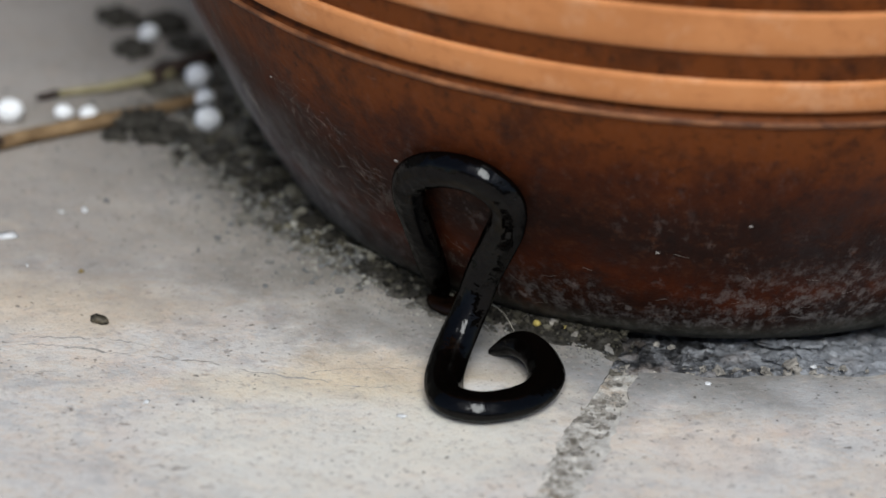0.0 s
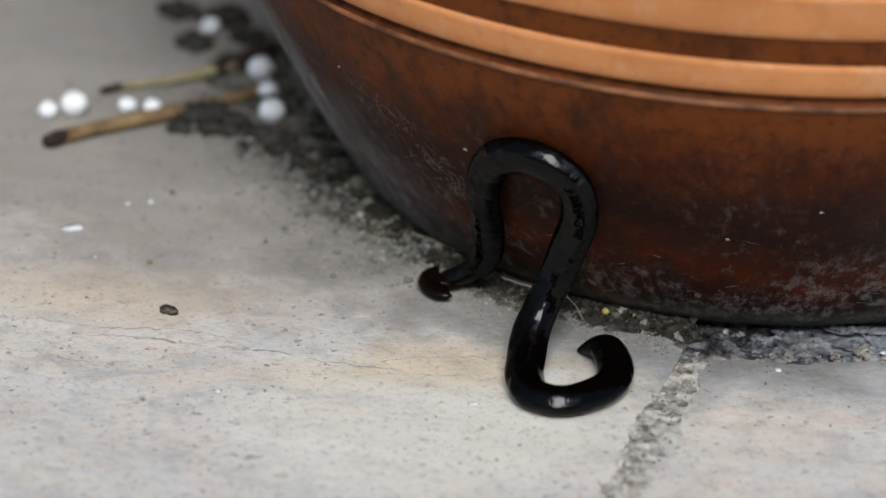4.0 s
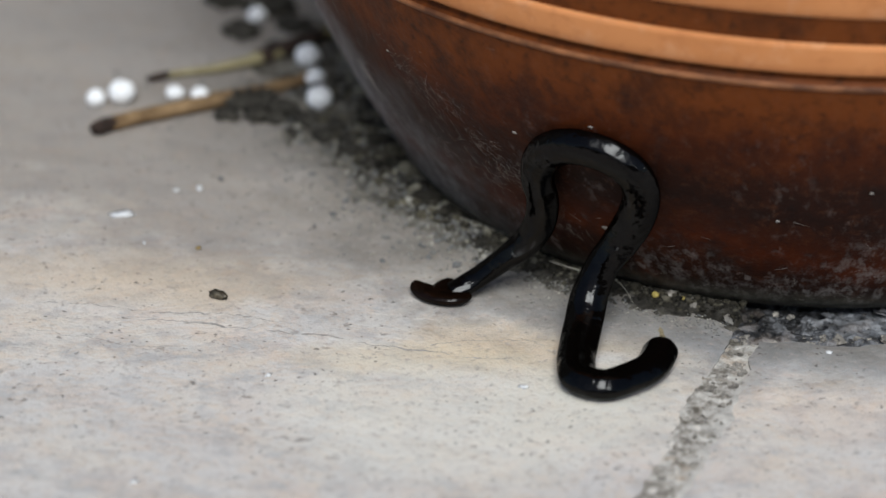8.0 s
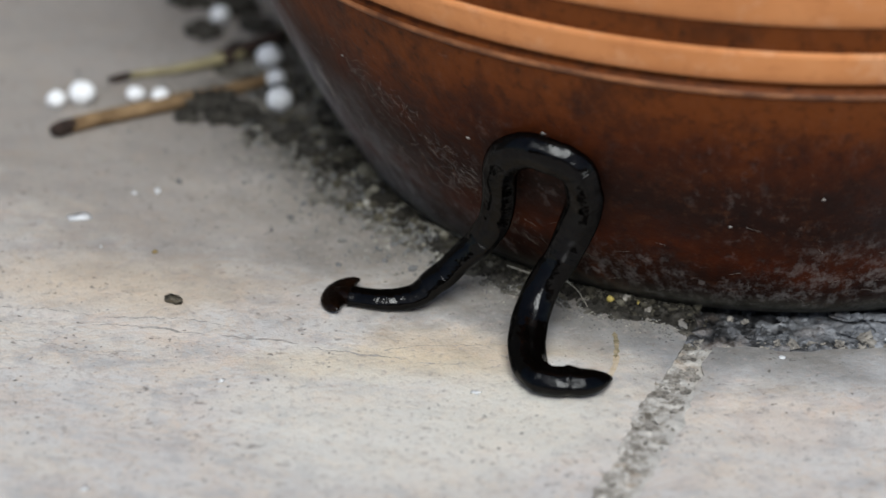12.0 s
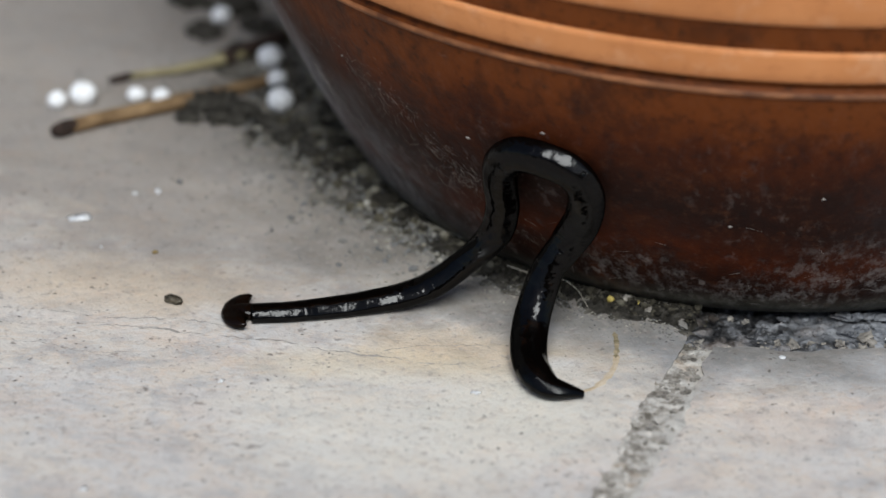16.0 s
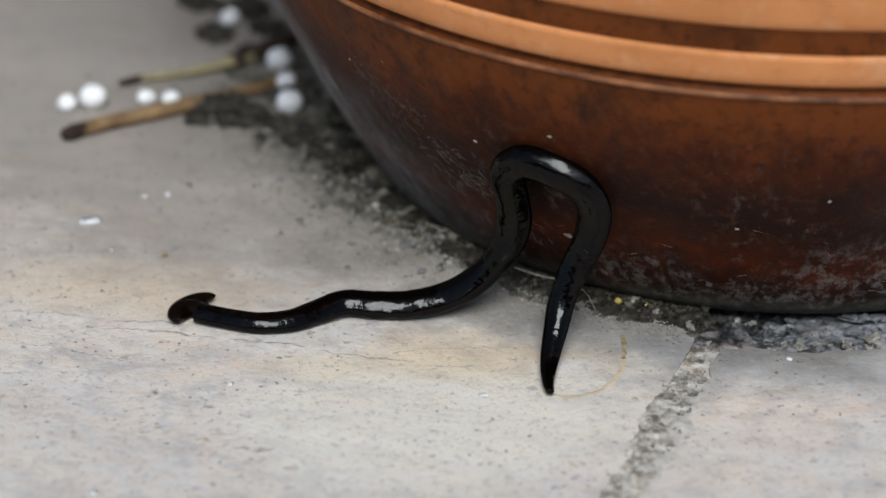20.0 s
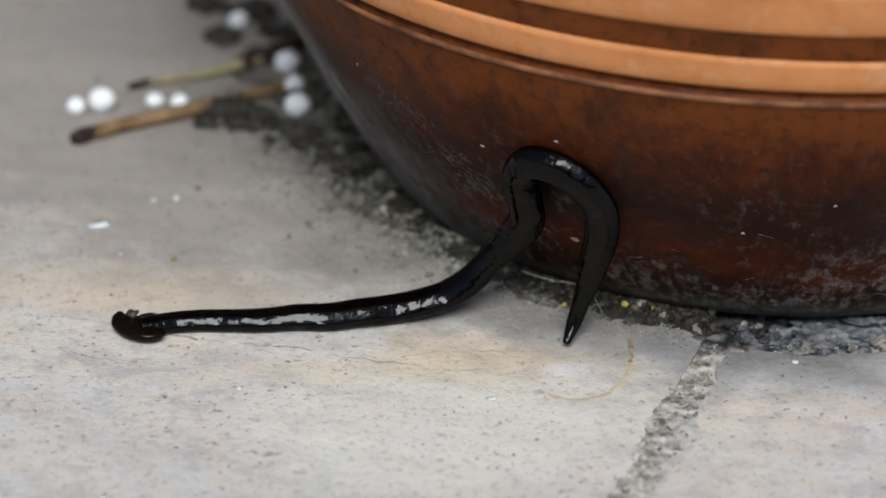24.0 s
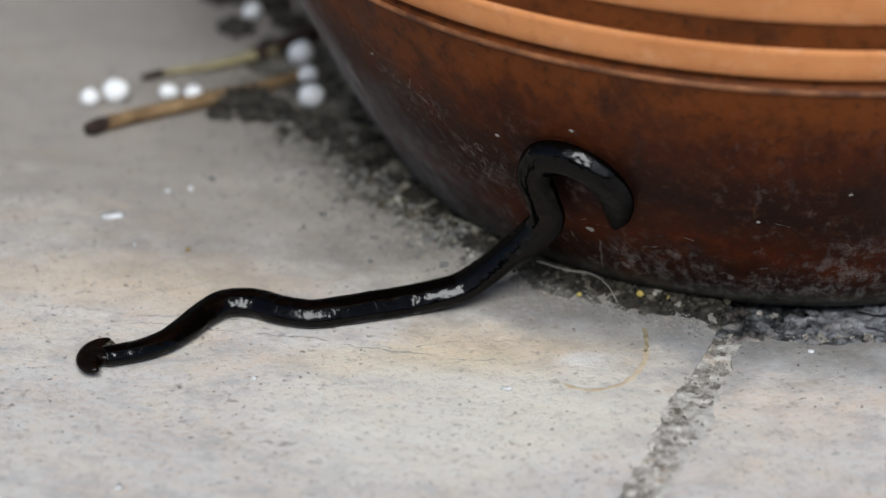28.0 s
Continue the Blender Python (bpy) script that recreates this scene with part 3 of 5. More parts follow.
for i, (points, width) in enumerate((([(-48, -23.5), (-40, -24.0), (-29.5, -26.1), (-15.3, -28.8), (-6, -30.8), (1.6, -32.0), (6, -29.5)], 0.22),
                                    ([(-62, -19.0), (-52, -20.0), (-43, -21.8), (-34, -22.0), (-26, -24.2)], 0.13),
                                    ([(-60, -26.0), (-50, -29.5), (-44, -31.0), (-36, -31.5)], 0.10),
                                    ([(-10, -30.5), (-3, -27.5), (4, -26.8), (9, -28.0)], 0.10),
                                    ([(44, -29.5), (42, -34.0), (39.5, -37.5)], 0.20),
                                    ([(-70, 46), (-62, 44), (-57, 42), (-50, 42.6)], 0.30))):
    part("crack", crack(points, width, i * 2.3 + 1), paving, "dirt-filled hairline crack")

# unseen wall added to keep low sky out of the worm's reflections
tagged(new("wall_south", mesh_of("wall_south", [(x, y, z) for z in (-0.01, 1.0) for y in (-3.3, -3.1) for x in (-4.0, 4.0)],
                                 [(0, 1, 5, 4), (2, 3, 1, 0), (3, 2, 6, 7), (4, 5, 7, 6), (1, 3, 7, 5), (2, 0, 4, 6)], DARK_WALL, False)),
       "plain low dark wall added out of view behind the camera", "wall", kind="structure")

# the rest of the paved yard
def flagstone(wide, deep, seed):
    """A thick slab with worn arrises and a slightly uneven face (mm)."""
    verts, faces = [], []
    n = 7
    for j in range(n):
        for i in range(n):
            u, v = i / (n - 1) * 2 - 1, j / (n - 1) * 2 - 1
            edge = 1.0 if max(abs(u), abs(v)) > 0.99 else 0.0
            u, v = (math.copysign(0.985, u) if 0.5 < abs(u) < 0.99 else u), (math.copysign(0.985, v) if 0.5 < abs(v) < 0.99 else v)
            verts.append((u * wide / 2 * MM, v * deep / 2 * MM, (-1.5 * edge + 0.5 * fbm(u * 9 + seed, v * 9, 4.0)) * MM))
    for j in range(n - 1):
        for i in range(n - 1):
            a = j * n + i
            faces.append((a, a + 1, a + n + 1, a + n))
    rim = list(range(n)) + [k * n + n - 1 for k in range(1, n)] + [n * n - 1 - k for k in range(1, n)] + [k * n for k in range(n - 2, 0, -1)]
    base = len(verts)
    verts += [(verts[k][0], verts[k][1], -9 * MM) for k in rim]
    for k in range(len(rim)):
        l = (k + 1) % len(rim)
        faces.append((rim[l], rim[k], base + k, base + l))
    return mesh_of("paving_slab", verts, faces, PLAIN_STONE)


YARD = [(flagstone(w, 478, w), w) for w in (560, 420, 640)]
rng = random.Random(4)
for row in range(-6, 1):
    y = 20 + row * 488
    for way in (-1, 1):
        x = (-248.0 if way < 0 else 308.0) if row == 0 else 30.0 + 4 * way
        while abs(x) < 2500:
            me, w = YARD[rng.randrange(3)]
            ob = part("paving_slab", me, paving)
            ob.location = ((x + way * w / 2) * MM, y * MM, rng.uniform(-1.0, 0.5) * MM)
            x += way * (w + 8)

# ---- the plant pot ----
pot = tagged(new("plant_pot"), "brown glazed terracotta plant pot with bare orange bands", "plant pot")
pot.location = (POT_X * MM, POT_Y * MM, 0)


def wall_profile():
    p = [(0, 3.0), (FOOT_R - 6, 3.0), (FOOT_R - 4.5, 0.2), (FOOT_R - 1.6, 0.0), (FOOT_R - 0.5, 0.35), (FOOT_R + 0.1, 1.0)]
    p += [(pot_radius(z), z) for z in np.arange(1.8, GROOVE_Z - 2.6, 1.0)]
    z = GROOVE_Z
    for dr, dz in ((0, -2.2), (0.0, -1.6), (0.05, -1.1), (-0.2, -0.6), (-0.8, -0.3), (-0.85, 0.45), (-0.3, 0.75)):
        p.append((pot_radius(z + dz) + dr, z + dz))
    for z in (45.0, 48.0, 50.0, 52.5, 56.0, 60.0, 64.0, 70.0, 80.0, 95.0, 110.0, 135.0, 160.0, 178.0):
        p.append((pot_radius(z) - 0.25, z))
    top = pot_radius(178)
    p += [(top + 3.5, 180), (top + 4.2, 184), (top + 3.8, 189), (top + 1.5, 191), (top - 4, 190.5), (top - 6, 187)]
    p += [(pot_radius(z) - 6.5, z) for z in (170, 120, 90, 60, 43, 25, 12)] + [(FOOT_R - 9, 8.0), (0, 8.0)]
    return p


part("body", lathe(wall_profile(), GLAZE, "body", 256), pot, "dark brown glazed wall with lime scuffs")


def clay_band(z0, z1, out=0.3):
    p = [(pot_radius(z0) - 1.0, z0 + 0.1), (pot_radius(z0) + out - 0.25, z0), (pot_radius(z0) + out, z0 + 0.35)]
    p += [(pot_radius(z) + out + 0.12 * math.sin(math.pi * (z - z0) / (z1 - z0)), z) for z in np.linspace(z0 + 1, z1 - 1, 5)]
    p += [(pot_radius(z1) + out, z1 - 0.35), (pot_radius(z1) + out - 0.25, z1), (pot_radius(z1) - 1.0, z1 - 0.1)]
    part("clay_band", lathe(p, CLAY, "clay_band", 256, True), pot, "bare orange terracotta band")


ridge = [(pot_radius(GROOVE_Z + dz) + dr, GROOVE_Z + dz) for dr, dz in ((-0.8, -1.75), (0.05, -1.7), (0.38, -1.4), (0.42, -1.05), (0.2, -0.75), (-0.8, -0.7))]
part("ridge", lathe(ridge, WORN, "ridge", 256, True), pot, "thin worn brown ridge")
clay_band(43.5, 48.1)
clay_band(52.0, 58.4)
clay_band(61.6, 69.0)


def pot_point(angle, z, out=0.0):
    """A place on the pot's wall in mm, in the pot's space; angle in degrees, 270 faces the front."""
    r = pot_radius(z) + out
    return (r * math.cos(radians(angle)), r * math.sin(radians(angle)), z)


def scratches():
    """Fine pale threads and scratches on the wall."""
    rng = random.Random(5)
    verts, faces = [], []

    def thread(a, z, length, heading, width):
        for k in range(7):
            r = pot_radius(z) * math.pi / 180
            heading += rng.uniform(-0.28, 0.28)
            a2 = a + math.cos(heading) * length / 7 / r
            z2 = min(max(z + math.sin(heading) * length / 7, 0.8), 39)
            b = len(verts)
            for aa, zz in ((a, z), (a2, z2)):
                for side in (-1, 1):
                    q = pot_point(aa - side * math.sin(heading) * width / r, zz + side * math.cos(heading) * width, 0.03)
                    verts.append([c * MM for c in q])
            faces.append((b, b + 1, b + 3, b + 2))
            a, z = a2, z2

    # crackled lime in slanting runs down the side
    runs = ((204, 33, 218, 11), (210, 33, 222, 12), (216, 33, 228, 13), (221, 31, 234, 13), (206, 24, 217, 8), (228, 22, 238, 8))
    while len(faces) < 7700:
        a0, z0, a1, z1 = rng.choice(runs)
        u = rng.random()
        if fbm(u * 30, a0 * 7.0, 4.0) + rng.uniform(-0.35, 0.35) < 0.0:
            continue
        a, z = a0 + (a1 - a0) * u + rng.gauss(0, 1.5), z0 + (z1 - z0) * u + rng.gauss(0, 0.9)
        thread(a, z, rng.uniform(0.25, 1.5), -0.75 + rng.gauss(0, 0.7), rng.uniform(0.006, 0.016))
    for k in range(60):
        a = rng.uniform(195, 330)
        thread(a, abs(rng.gauss(0, 7)) + 1.5, rng.uniform(0.6, 2.4), rng.gauss(0, 0.45), rng.uniform(0.010, 0.03))
    for k in range(26):
        thread(rng.gauss(204, 4), rng.uniform(8, 34), rng.uniform(1.0, 4.0), -1.1 + rng.gauss(0, 0.3), rng.uniform(0.02, 0.05))
    for a, z, length, width in ((198.6, 25.0, 3.5, 0.35), (199.6, 21.8, 4.5, 0.5), (207.4, 23.8, 3.6, 0.4), (208.2, 20.6, 3.0, 0.16), (204.0, 14.0, 4.0, 0.12)):
        thread(a, z, length, -1.25, width)
    return mesh_of("scratch_mark", verts, faces, LIME, False)


tagged(part("scratch_mark", scratches(), pot, "fine pale scratches and threads"), kind="stuff")

for x, y, z, r in ((3.2, -17.0, 25.1, 0.45), (12.6, -25.3, 29.9, 0.4), (15.7, -16.3, 11.4, 0.75), (36.9, -26.6, 18.1, 0.35), (-9.5, -1.0, 30.5, 0.3), (48.0, -28.0, 24.0, 0.35)):
    a = math.atan2(y - POT_Y, x - POT_X)
    v, f = lump((r * 0.8, r * 0.5, 0.08), 2, r * 9, 1.0, 2.2)
    spot = part("lime_spot", mesh_of("lime_spot", v * MM, f, LIME), pot, "small pale lime spot")
    q = pot_point(math.degrees(a), z, 0.02)
    up = Vector((math.cos(a), math.sin(a), -0.4)).normalized()
    spot.matrix_basis = Matrix.Translation([c * MM for c in q]) @ up.to_track_quat("Z", "Y").to_matrix().to_4x4()

def wall_streak():
    verts, faces = [], []
    for i in range(12):
        z = 9.5 - i * 0.55
        a = 243.6 - 0.10 * i + 0.06 * math.sin(i * 1.3)
        for k in (-1, 1):
            verts.append([c * MM for c in pot_point(a + k * 0.13 * (1 + 0.5 * math.sin(i * 2.1)), z, 0.035)])
        if i:
            faces.append((2 * i - 2, 2 * i - 1, 2 * i + 1, 2 * i))
    return mesh_of("slime_streak", verts, faces, FILM)


part("slime_streak", wall_streak(), pot, "pale dried slime streak")

# ---- soil and litter round the foot of the pot ----


def soil_height(x, y):
    """How high the packed dirt lies against the pot."""
    d = foot_distance(x, y)
    a = math.degrees(math.atan2(y - POT_Y, x - POT_X)) % 360
    reach = float(np.interp(a, [100, 140, 165, 190, 215, 235, 250, 258, 266], [14, 17, 17, 11, 6.5, 5.5, 6.0, 5.0, 1.0]))
    high = float(np.interp(a, [100, 150, 190, 215, 240, 285], [1.2, 1.8, 1.5, 1.0, 0.85, 0.8]))
    edge = d - reach * (1 + 0.35 * fbm(x, y, 9.0))
    slope = 1 / (1 + math.exp(max(min(edge / (0.30 * max(reach, 1.0) + 0.6), 50), -50)))
    return high * slope - 0.40 + 0.34 * fbm(x, y, 2.4) + 0.16 * fbm(x, y, 0.8, 2) - 0.25 * max(edge, 0) / max(reach, 2) - 1.2 * max(0.0, x - 32.5 + 2.5 * fbm(x, y, 3.0)) - 1.3 * math.exp(-max(d + 0.6, 0.0) / 0.8)


def soil_sheet():
    verts, faces = [], []
    angles, outs = np.arange(95, 276, 0.5), np.arange(-4, 34, 0.5)
    for a in angles:
        for d in outs:
            r = FOOT_R + d
            x, y = POT_X + r * math.cos(radians(a)), POT_Y + r * math.sin(radians(a))
            verts.append((x * MM, y * MM, (stone_top(x, y) + soil_height(x, y)) * MM))
    n = len(outs)
    for i in range(len(angles) - 1):
        for k in range(n - 1):
            faces.append((i * n + k, i * n + k + 1, (i + 1) * n + k + 1, (i + 1) * n + k))
    return mesh_of("soil", verts, faces, SOIL)


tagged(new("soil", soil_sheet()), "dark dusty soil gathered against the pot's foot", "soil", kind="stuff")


def crumb_rows(damp):
    """Crumbs on the dry soil beside the pot, or on the damp soil before it."""
    rng = random.Random(12 if damp else 11)
    rows = []
    while len(rows) < (2300 if damp else 2100):
        a = rng.uniform(222, 262) if damp else rng.choice((rng.uniform(140, 215), rng.uniform(205, 226), rng.uniform(150, 200)))
        reach = float(np.interp(a, [100, 140, 170, 190, 215, 240, 290], [12, 16, 16, 10, 5.5, 5.0, 4.5]))
        d = abs(rng.gauss(0, reach * 0.5)) - 0.5
        r = FOOT_R + d
        x, y = POT_X + r * math.cos(radians(a)), POT_Y + r * math.sin(radians(a))
        if x > 34 + 2.5 * fbm(x, y, 3.0) and y < -14:
            continue
        s = min(rng.lognormvariate(-1.55 if damp else -1.2, 0.7), 1.3 if damp else 1.7) * (1.0 if d < reach else 0.5) * (1.0 if a < 215 else 0.55)
        z = stone_top(x, y) + max(soil_height(x, y), 0) + s * 0.35
        rows.append((x, y, z, s, s * rng.uniform(0.6, 1.0), s * rng.uniform(0.45, 0.8), rng.uniform(0, 6.28)))
    return rows


def dust_rows():
    """Fine grains strewn over the stone in front of the soil."""
    rng = random.Random(23)
    rows = []
    while len(rows) < 4600:
        a = rng.choice((rng.uniform(222, 262), rng.uniform(145, 262), rng.uniform(145, 222)))
        far = float(np.interp(a, [145, 175, 200, 225, 262], [15, 15, 10, 5, 3.4]))
        r = FOOT_R + abs(rng.gauss(0, far)) + 0.5
        x, y = POT_X + r * math.cos(radians(a)), POT_Y + r * math.sin(radians(a))
        if x > 32 or (far < 6 and r - FOOT_R < 5.0 + 2.0 * fbm(x, y, 4.0)):
            continue
        s = rng.uniform(0.07, 0.19) if far < 5 else min(rng.lognormvariate(-1.8, 0.55), 0.8)
        rows.append((x, y, stone_top(x, y) + max(soil_height(x, y), 0) + s * 0.3, s, s * rng.uniform(0.6, 1.0), s * 0.6, rng.uniform(0, 6.28)))
    return rows


tagged(new("soil_grains", lumps("soil_grains", dust_rows(), DUST)), "fine grey-brown soil grains strewn over the stone", "soil", kind="stuff")
tagged(new("soil_crumbs", lumps("soil_crumbs", crumb_rows(False), CRUMBS)), "loose soil crumbs and grit beside the pot", "soil", kind="stuff")
tagged(new("damp_crumbs", lumps("damp_crumbs", crumb_rows(True), DAMP)), "damp blackish soil crumbs before the pot's foot", "soil", kind="stuff")


def joint_rows(count, seed, x_range, y_range, inside, long=1.0, low=-0.45, small=1.0):
    rng = random.Random(seed)
    rows = []
    while len(rows) < count:
        x, y = rng.uniform(*x_range), rng.uniform(*y_range)
        if not inside(x, y):
            continue
        s = min(rng.lognormvariate(-1.1, 0.5), 1.2) * small
        rows.append((x, y, low + s * 0.2, s * long, s * rng.uniform(0.6, 1), s * rng.uniform(0.4, 0.7), rng.uniform(0, 6.28) if long == 1 else rng.gauss(0.1, 0.8)))
    return rows


tagged(new("mortar_crumbs", lumps("mortar_crumbs", joint_rows(420, 3, (0, 38), (-95, -23), lambda x, y: seam_left(y) + 0.3 < x < seam_right(y) - 0.3, 1.0, -0.38, 0.75), BROKEN, 2, 1.2, 2.2, False)),
       "sandy mortar crumbs in the paving joint", "mortar", kind="stuff")
tagged(new("crust_lumps", lumps("crust_lumps", joint_rows(300, 4, (31, 110), (-26, -13), lambda x, y: seam_back(x) - 0.3 < y and foot_distance(x, y) > -1.8, 1.5, -1.05), GRIT, 2, 1.3, 2.2, False)),
       "dark crusty lumps in the open joint", "grit", kind="stuff")

tagged(new("mortar_grit", lumps("mortar_grit", joint_rows(190, 8, (33, 110), (-28, -21), lambda x, y: seam_back(x) - 0.9 < y < seam_back(x) + 2.6, 1.0, -0.5, 0.75), BROKEN, 2, 1.2, 2.2, False)),
       "pale mortar grit along the slab's broken edge", "grit", kind="stuff")

# ---- loose things ----


def bead(x, y, r, seed, squash=0.92):
    v, f = lump((r, r * 0.97, r * squash), 3, seed, 0.10, 1.8)
    ob = new("white_bead", mesh_of("white_bead", v * MM, f, BEAD))
    ob.location = (x * MM, y * MM, (stone_top(x, y) + r * squash * 0.95) * MM)
    return tagged(ob, "round white foamy bead lying on the paving", "bead", "white beads by the pot")


for i, (x, y, r) in enumerate(((-56.9, 42.5, 1.45), (-53.2, 43.7, 2.0), (-45.6, 45.6, 1.45), (-41.9, 45.6, 1.4),
                               (-26.6, 57.7, 1.95), (-25.2, 51.6, 1.5), (-24.2, 42.5, 1.95), (-35.2, 75.2, 1.5))):
    b = bead(x, y, r, i + 1, 0.75 if i in (2, 3) else 0.93)
    if i in (4, 5, 6, 7):
        b.location.z += max(soil_height(x, y), 0) * MM


def stem(name, points, radii, material, label, ends):
    thing = tagged(new(name), label, "stem")
    p = spline(points, 26)
    r = np.interp(np.linspace(0, 1, 26), np.linspace(0, 1, len(radii)), radii)
    part("stem", tube(p, r, material, "stem", 12, 0.9, 0.07, len(points)), thing)
    for q, way, rr, ln in ends:
        q, way = np.array(q, float), np.array(way, float)
        way /= np.linalg.norm(way)
        part("stem_end", tube([q - way * 0.6, q + way * ln * 0.3, q + way * ln * 0.7, q + way * ln], [rr, rr * 1.06, rr * 1.0, rr * 0.7], CUT_END, "stem_end", 12, 0.9, 0.1, 3),
             thing, "blackened broken end")
    return thing


stem("twig", [(-54.0, 33.6, 1.35), (-49.6, 36.7, 1.4), (-41.7, 41.3, 1.4), (-38.2, 43.5, 1.5), (-33.8, 46.7, 1.1), (-24.4, 54.0, 1.2)],
     (1.15, 1.2, 1.2, 1.3, 1.0, 0.9), BARK, "dry brown broken plant stem on the paving", [((-54.0, 33.6, 1.35), (-2.6, -2.2, 0), 1.17, 3.0)])
stem("plant_stalk", [(-47.5, 52.6, 0.9), (-44.0, 53.9, 1.0), (-40.3, 54.9, 1.2), (-34.6, 58.0, 1.5), (-29.7, 62.2, 1.8), (-22.9, 68.4, 2.2)],
     (0.5, 0.6, 0.8, 1.3, 1.1, 1.0), STRAW, "dry yellowish plant stalk on the paving", [((-47.5, 52.6, 0.9), (-2.5, -1.6, 0), 0.6, 3.0), ((-33.4, 59.0, 1.55), (4, 3.6, 0.25), 1.35, 13.0)])


for i, (x, y, r) in enumerate(((-37.5, 39.5, 1.7), (-35.9, 43.4, 2.9), (-33.4, 45.4, 2.4), (-33.0, 39.5, 2.0), (-29.5, 42.0, 2.2), (-26.0, 38.0, 1.9), (-23.0, 33.0, 1.7), (-19.0, 27.5, 1.6), (-16.0, 23.0, 1.3), (-37.5, 70.0, 2.6), (-33.0, 80.0, 3.2), (-29.5, 73.0, 2.4), (-40.5, 82.0, 2.8), (-34.0, 43.2, 2.3), (-30.5, 39.0, 1.7), (-37.5, 41.0, 1.4),
                               (-21.5, 36.0, 1.4), (-26.5, 63.5, 1.8), (-27.5, 34.5, 1.1), (-19.5, 31.5, 1.2), (-32.0, 64.0, 1.5))):
    v, f = lump((r, r * 0.8, r * 0.55), 3, i + 20, 1.0, 2.3)
    clod = new("soil_clod", mesh_of("soil_clod", v * MM, f, CLOD))
    clod.location = (x * MM, y * MM, (stone_top(x, y) + max(soil_height(x, y), 0) + r * 0.25) * MM)
    tagged(clod, "dark dry clod of soil on the paving", "soil clod", "soil clods by the pot")


def chip(name, x, y, size, material, label, category, seed, lift=0.0, group=""):
    broken = material == BROKEN
    v, f = lump(size, 2, seed, 0.4 if material in (YELLOW, OCHRE_GRAIN) else 1.1, 2.1)
    ob = new(name, mesh_of(name, v * MM, f, material, not broken))
    ob.location = (x * MM, y * MM, (stone_top(x, y) + lift + size[2] * 0.8) * MM)
    ob.rotation_euler = (0, 0, seed * 1.3)
    return tagged(ob, label, category, group)


for i, (x, y, a, b) in enumerate(((-49.6, 6.7, 1.7, 1.1), (-39.8, 15.4, 0.35, 0.9), (-42.9, 14.4, 0.4, 0.3), (-27.2, -38.3, 0.55, 0.3), (-41.8, -65.4, 0.6, 0.5),
                                  (5.1, -39.2, 0.4, 0.7), (44.5, -28.4, 0.45, 0.4), (-46.0, -2.0, 0.2, 0.15), (58.8, -22.1, 0.5, 0.4))):
    ob = chip("white_fleck", x, y, (a, b, 0.16), CHALK, "small white chalky fleck on the stone", "fleck", i + 1, 0.0, "white flecks")
    ob.rotation_euler = (0, 0, 0.3 * i)
for i, (x, y, r) in enumerate(((22.7, -14.3, 0.48), (14.6, -14.4, 0.34), (26.3, -15.0, 0.36))):
    chip("yellow_grain", x, y, (r, r, r * 0.9), YELLOW, "tiny yellow grain in the soil", "grain", i + 3, 0.25, "yellow grains")
for i, (x, y, r) in enumerate(((24.8, -13.9, 0.7), (27.7, -16.5, 0.55), (-14.1, 15.2, 0.9), (-22.5, 24.4, 0.8), (-18.7, 28.7, 0.9), (-29.6, 33.8, 0.8), (-38.6, -3.5, 0.42))):
    chip("pebble", x, y, (r, r * 0.8, r * 0.6), BROKEN if i < 6 else OCHRE_GRAIN, "small rough grey-brown grit stone", "grit", i + 9, 0.1, "grit stones")

for i, (x, y, r, h) in enumerate(((46.1, -24.3, 1.0, 0.75), (48.8, -24.0, 0.8, 0.6), (44.2, -23.6, 0.5, 0.5), (38.4, -17.6, 0.5, 0.5), (55.9, -21.6, 1.1, 0.8), (52.5, -23.8, 0.8, 0.6), (40.5, -18.0, 0.4, 0.4))):
    chip("broken_stone", x, y, (r, r * 0.75, h * 0.8), BROKEN, "pale broken stone crumb in the open joint", "grit", i + 40, -0.5, "stone crumbs in the joint")

fibre = tagged(new("root_fibre", tube(spline([(8.9, -7.5, 1.9), (12.7, -10.1, 2.0), (16.1, -10.9, 1.9), (18.3, -13.5, 1.6), (19.6, -17.3, 1.1)], 24), [0.05] * 12 + [0.035] * 12, FIBRE, "root_fibre", 6)),
               "thin pale root fibre bent over the soil", "fibre", "root fibres")
tagged(new("root_fibre", tube(spline([(-7.5, 10.5, 1.0), (-3.6, 7.4, 0.9), (0.3, 4.4, 0.9), (4.2, 1.2, 0.9), (6.0, -1.0, 0.7)], 24), [0.055] * 24, FIBRE, "root_fibre", 6)),
       "thin pale root fibre along the pot's foot", "fibre", "root fibres")


def flat_trail(points, width, name, material, lift=0.0):
    p = spline(points, 60)
    t = np.gradient(p, axis=0)
    t /= np.linalg.norm(t, axis=1)[:, None]
    verts, faces = [], []
    for i in range(60):
        w = width * (0.55 + 0.6 * abs(fbm(i * 0.5, 3.0, 2.0))) * min(1.0, (i + 1) / 6, (60 - i) / 6)
        for k, h in ((-1, -0.02), (-0.4, 0.05), (0.4, 0.05), (1, -0.02)):
            x, y = p[i][0] - t[i][1] * w * k, p[i][1] + t[i][0] * w * k
            verts.append((x * MM, y * MM, (stone_top(x, y) + h + lift) * MM))
    for i in range(59):
        for k in range(3):
            faces.append((i * 4 + k, i * 4 + k + 1, i * 4 + k + 5, i * 4 + k + 4))
    return mesh_of(name, verts, faces, material)


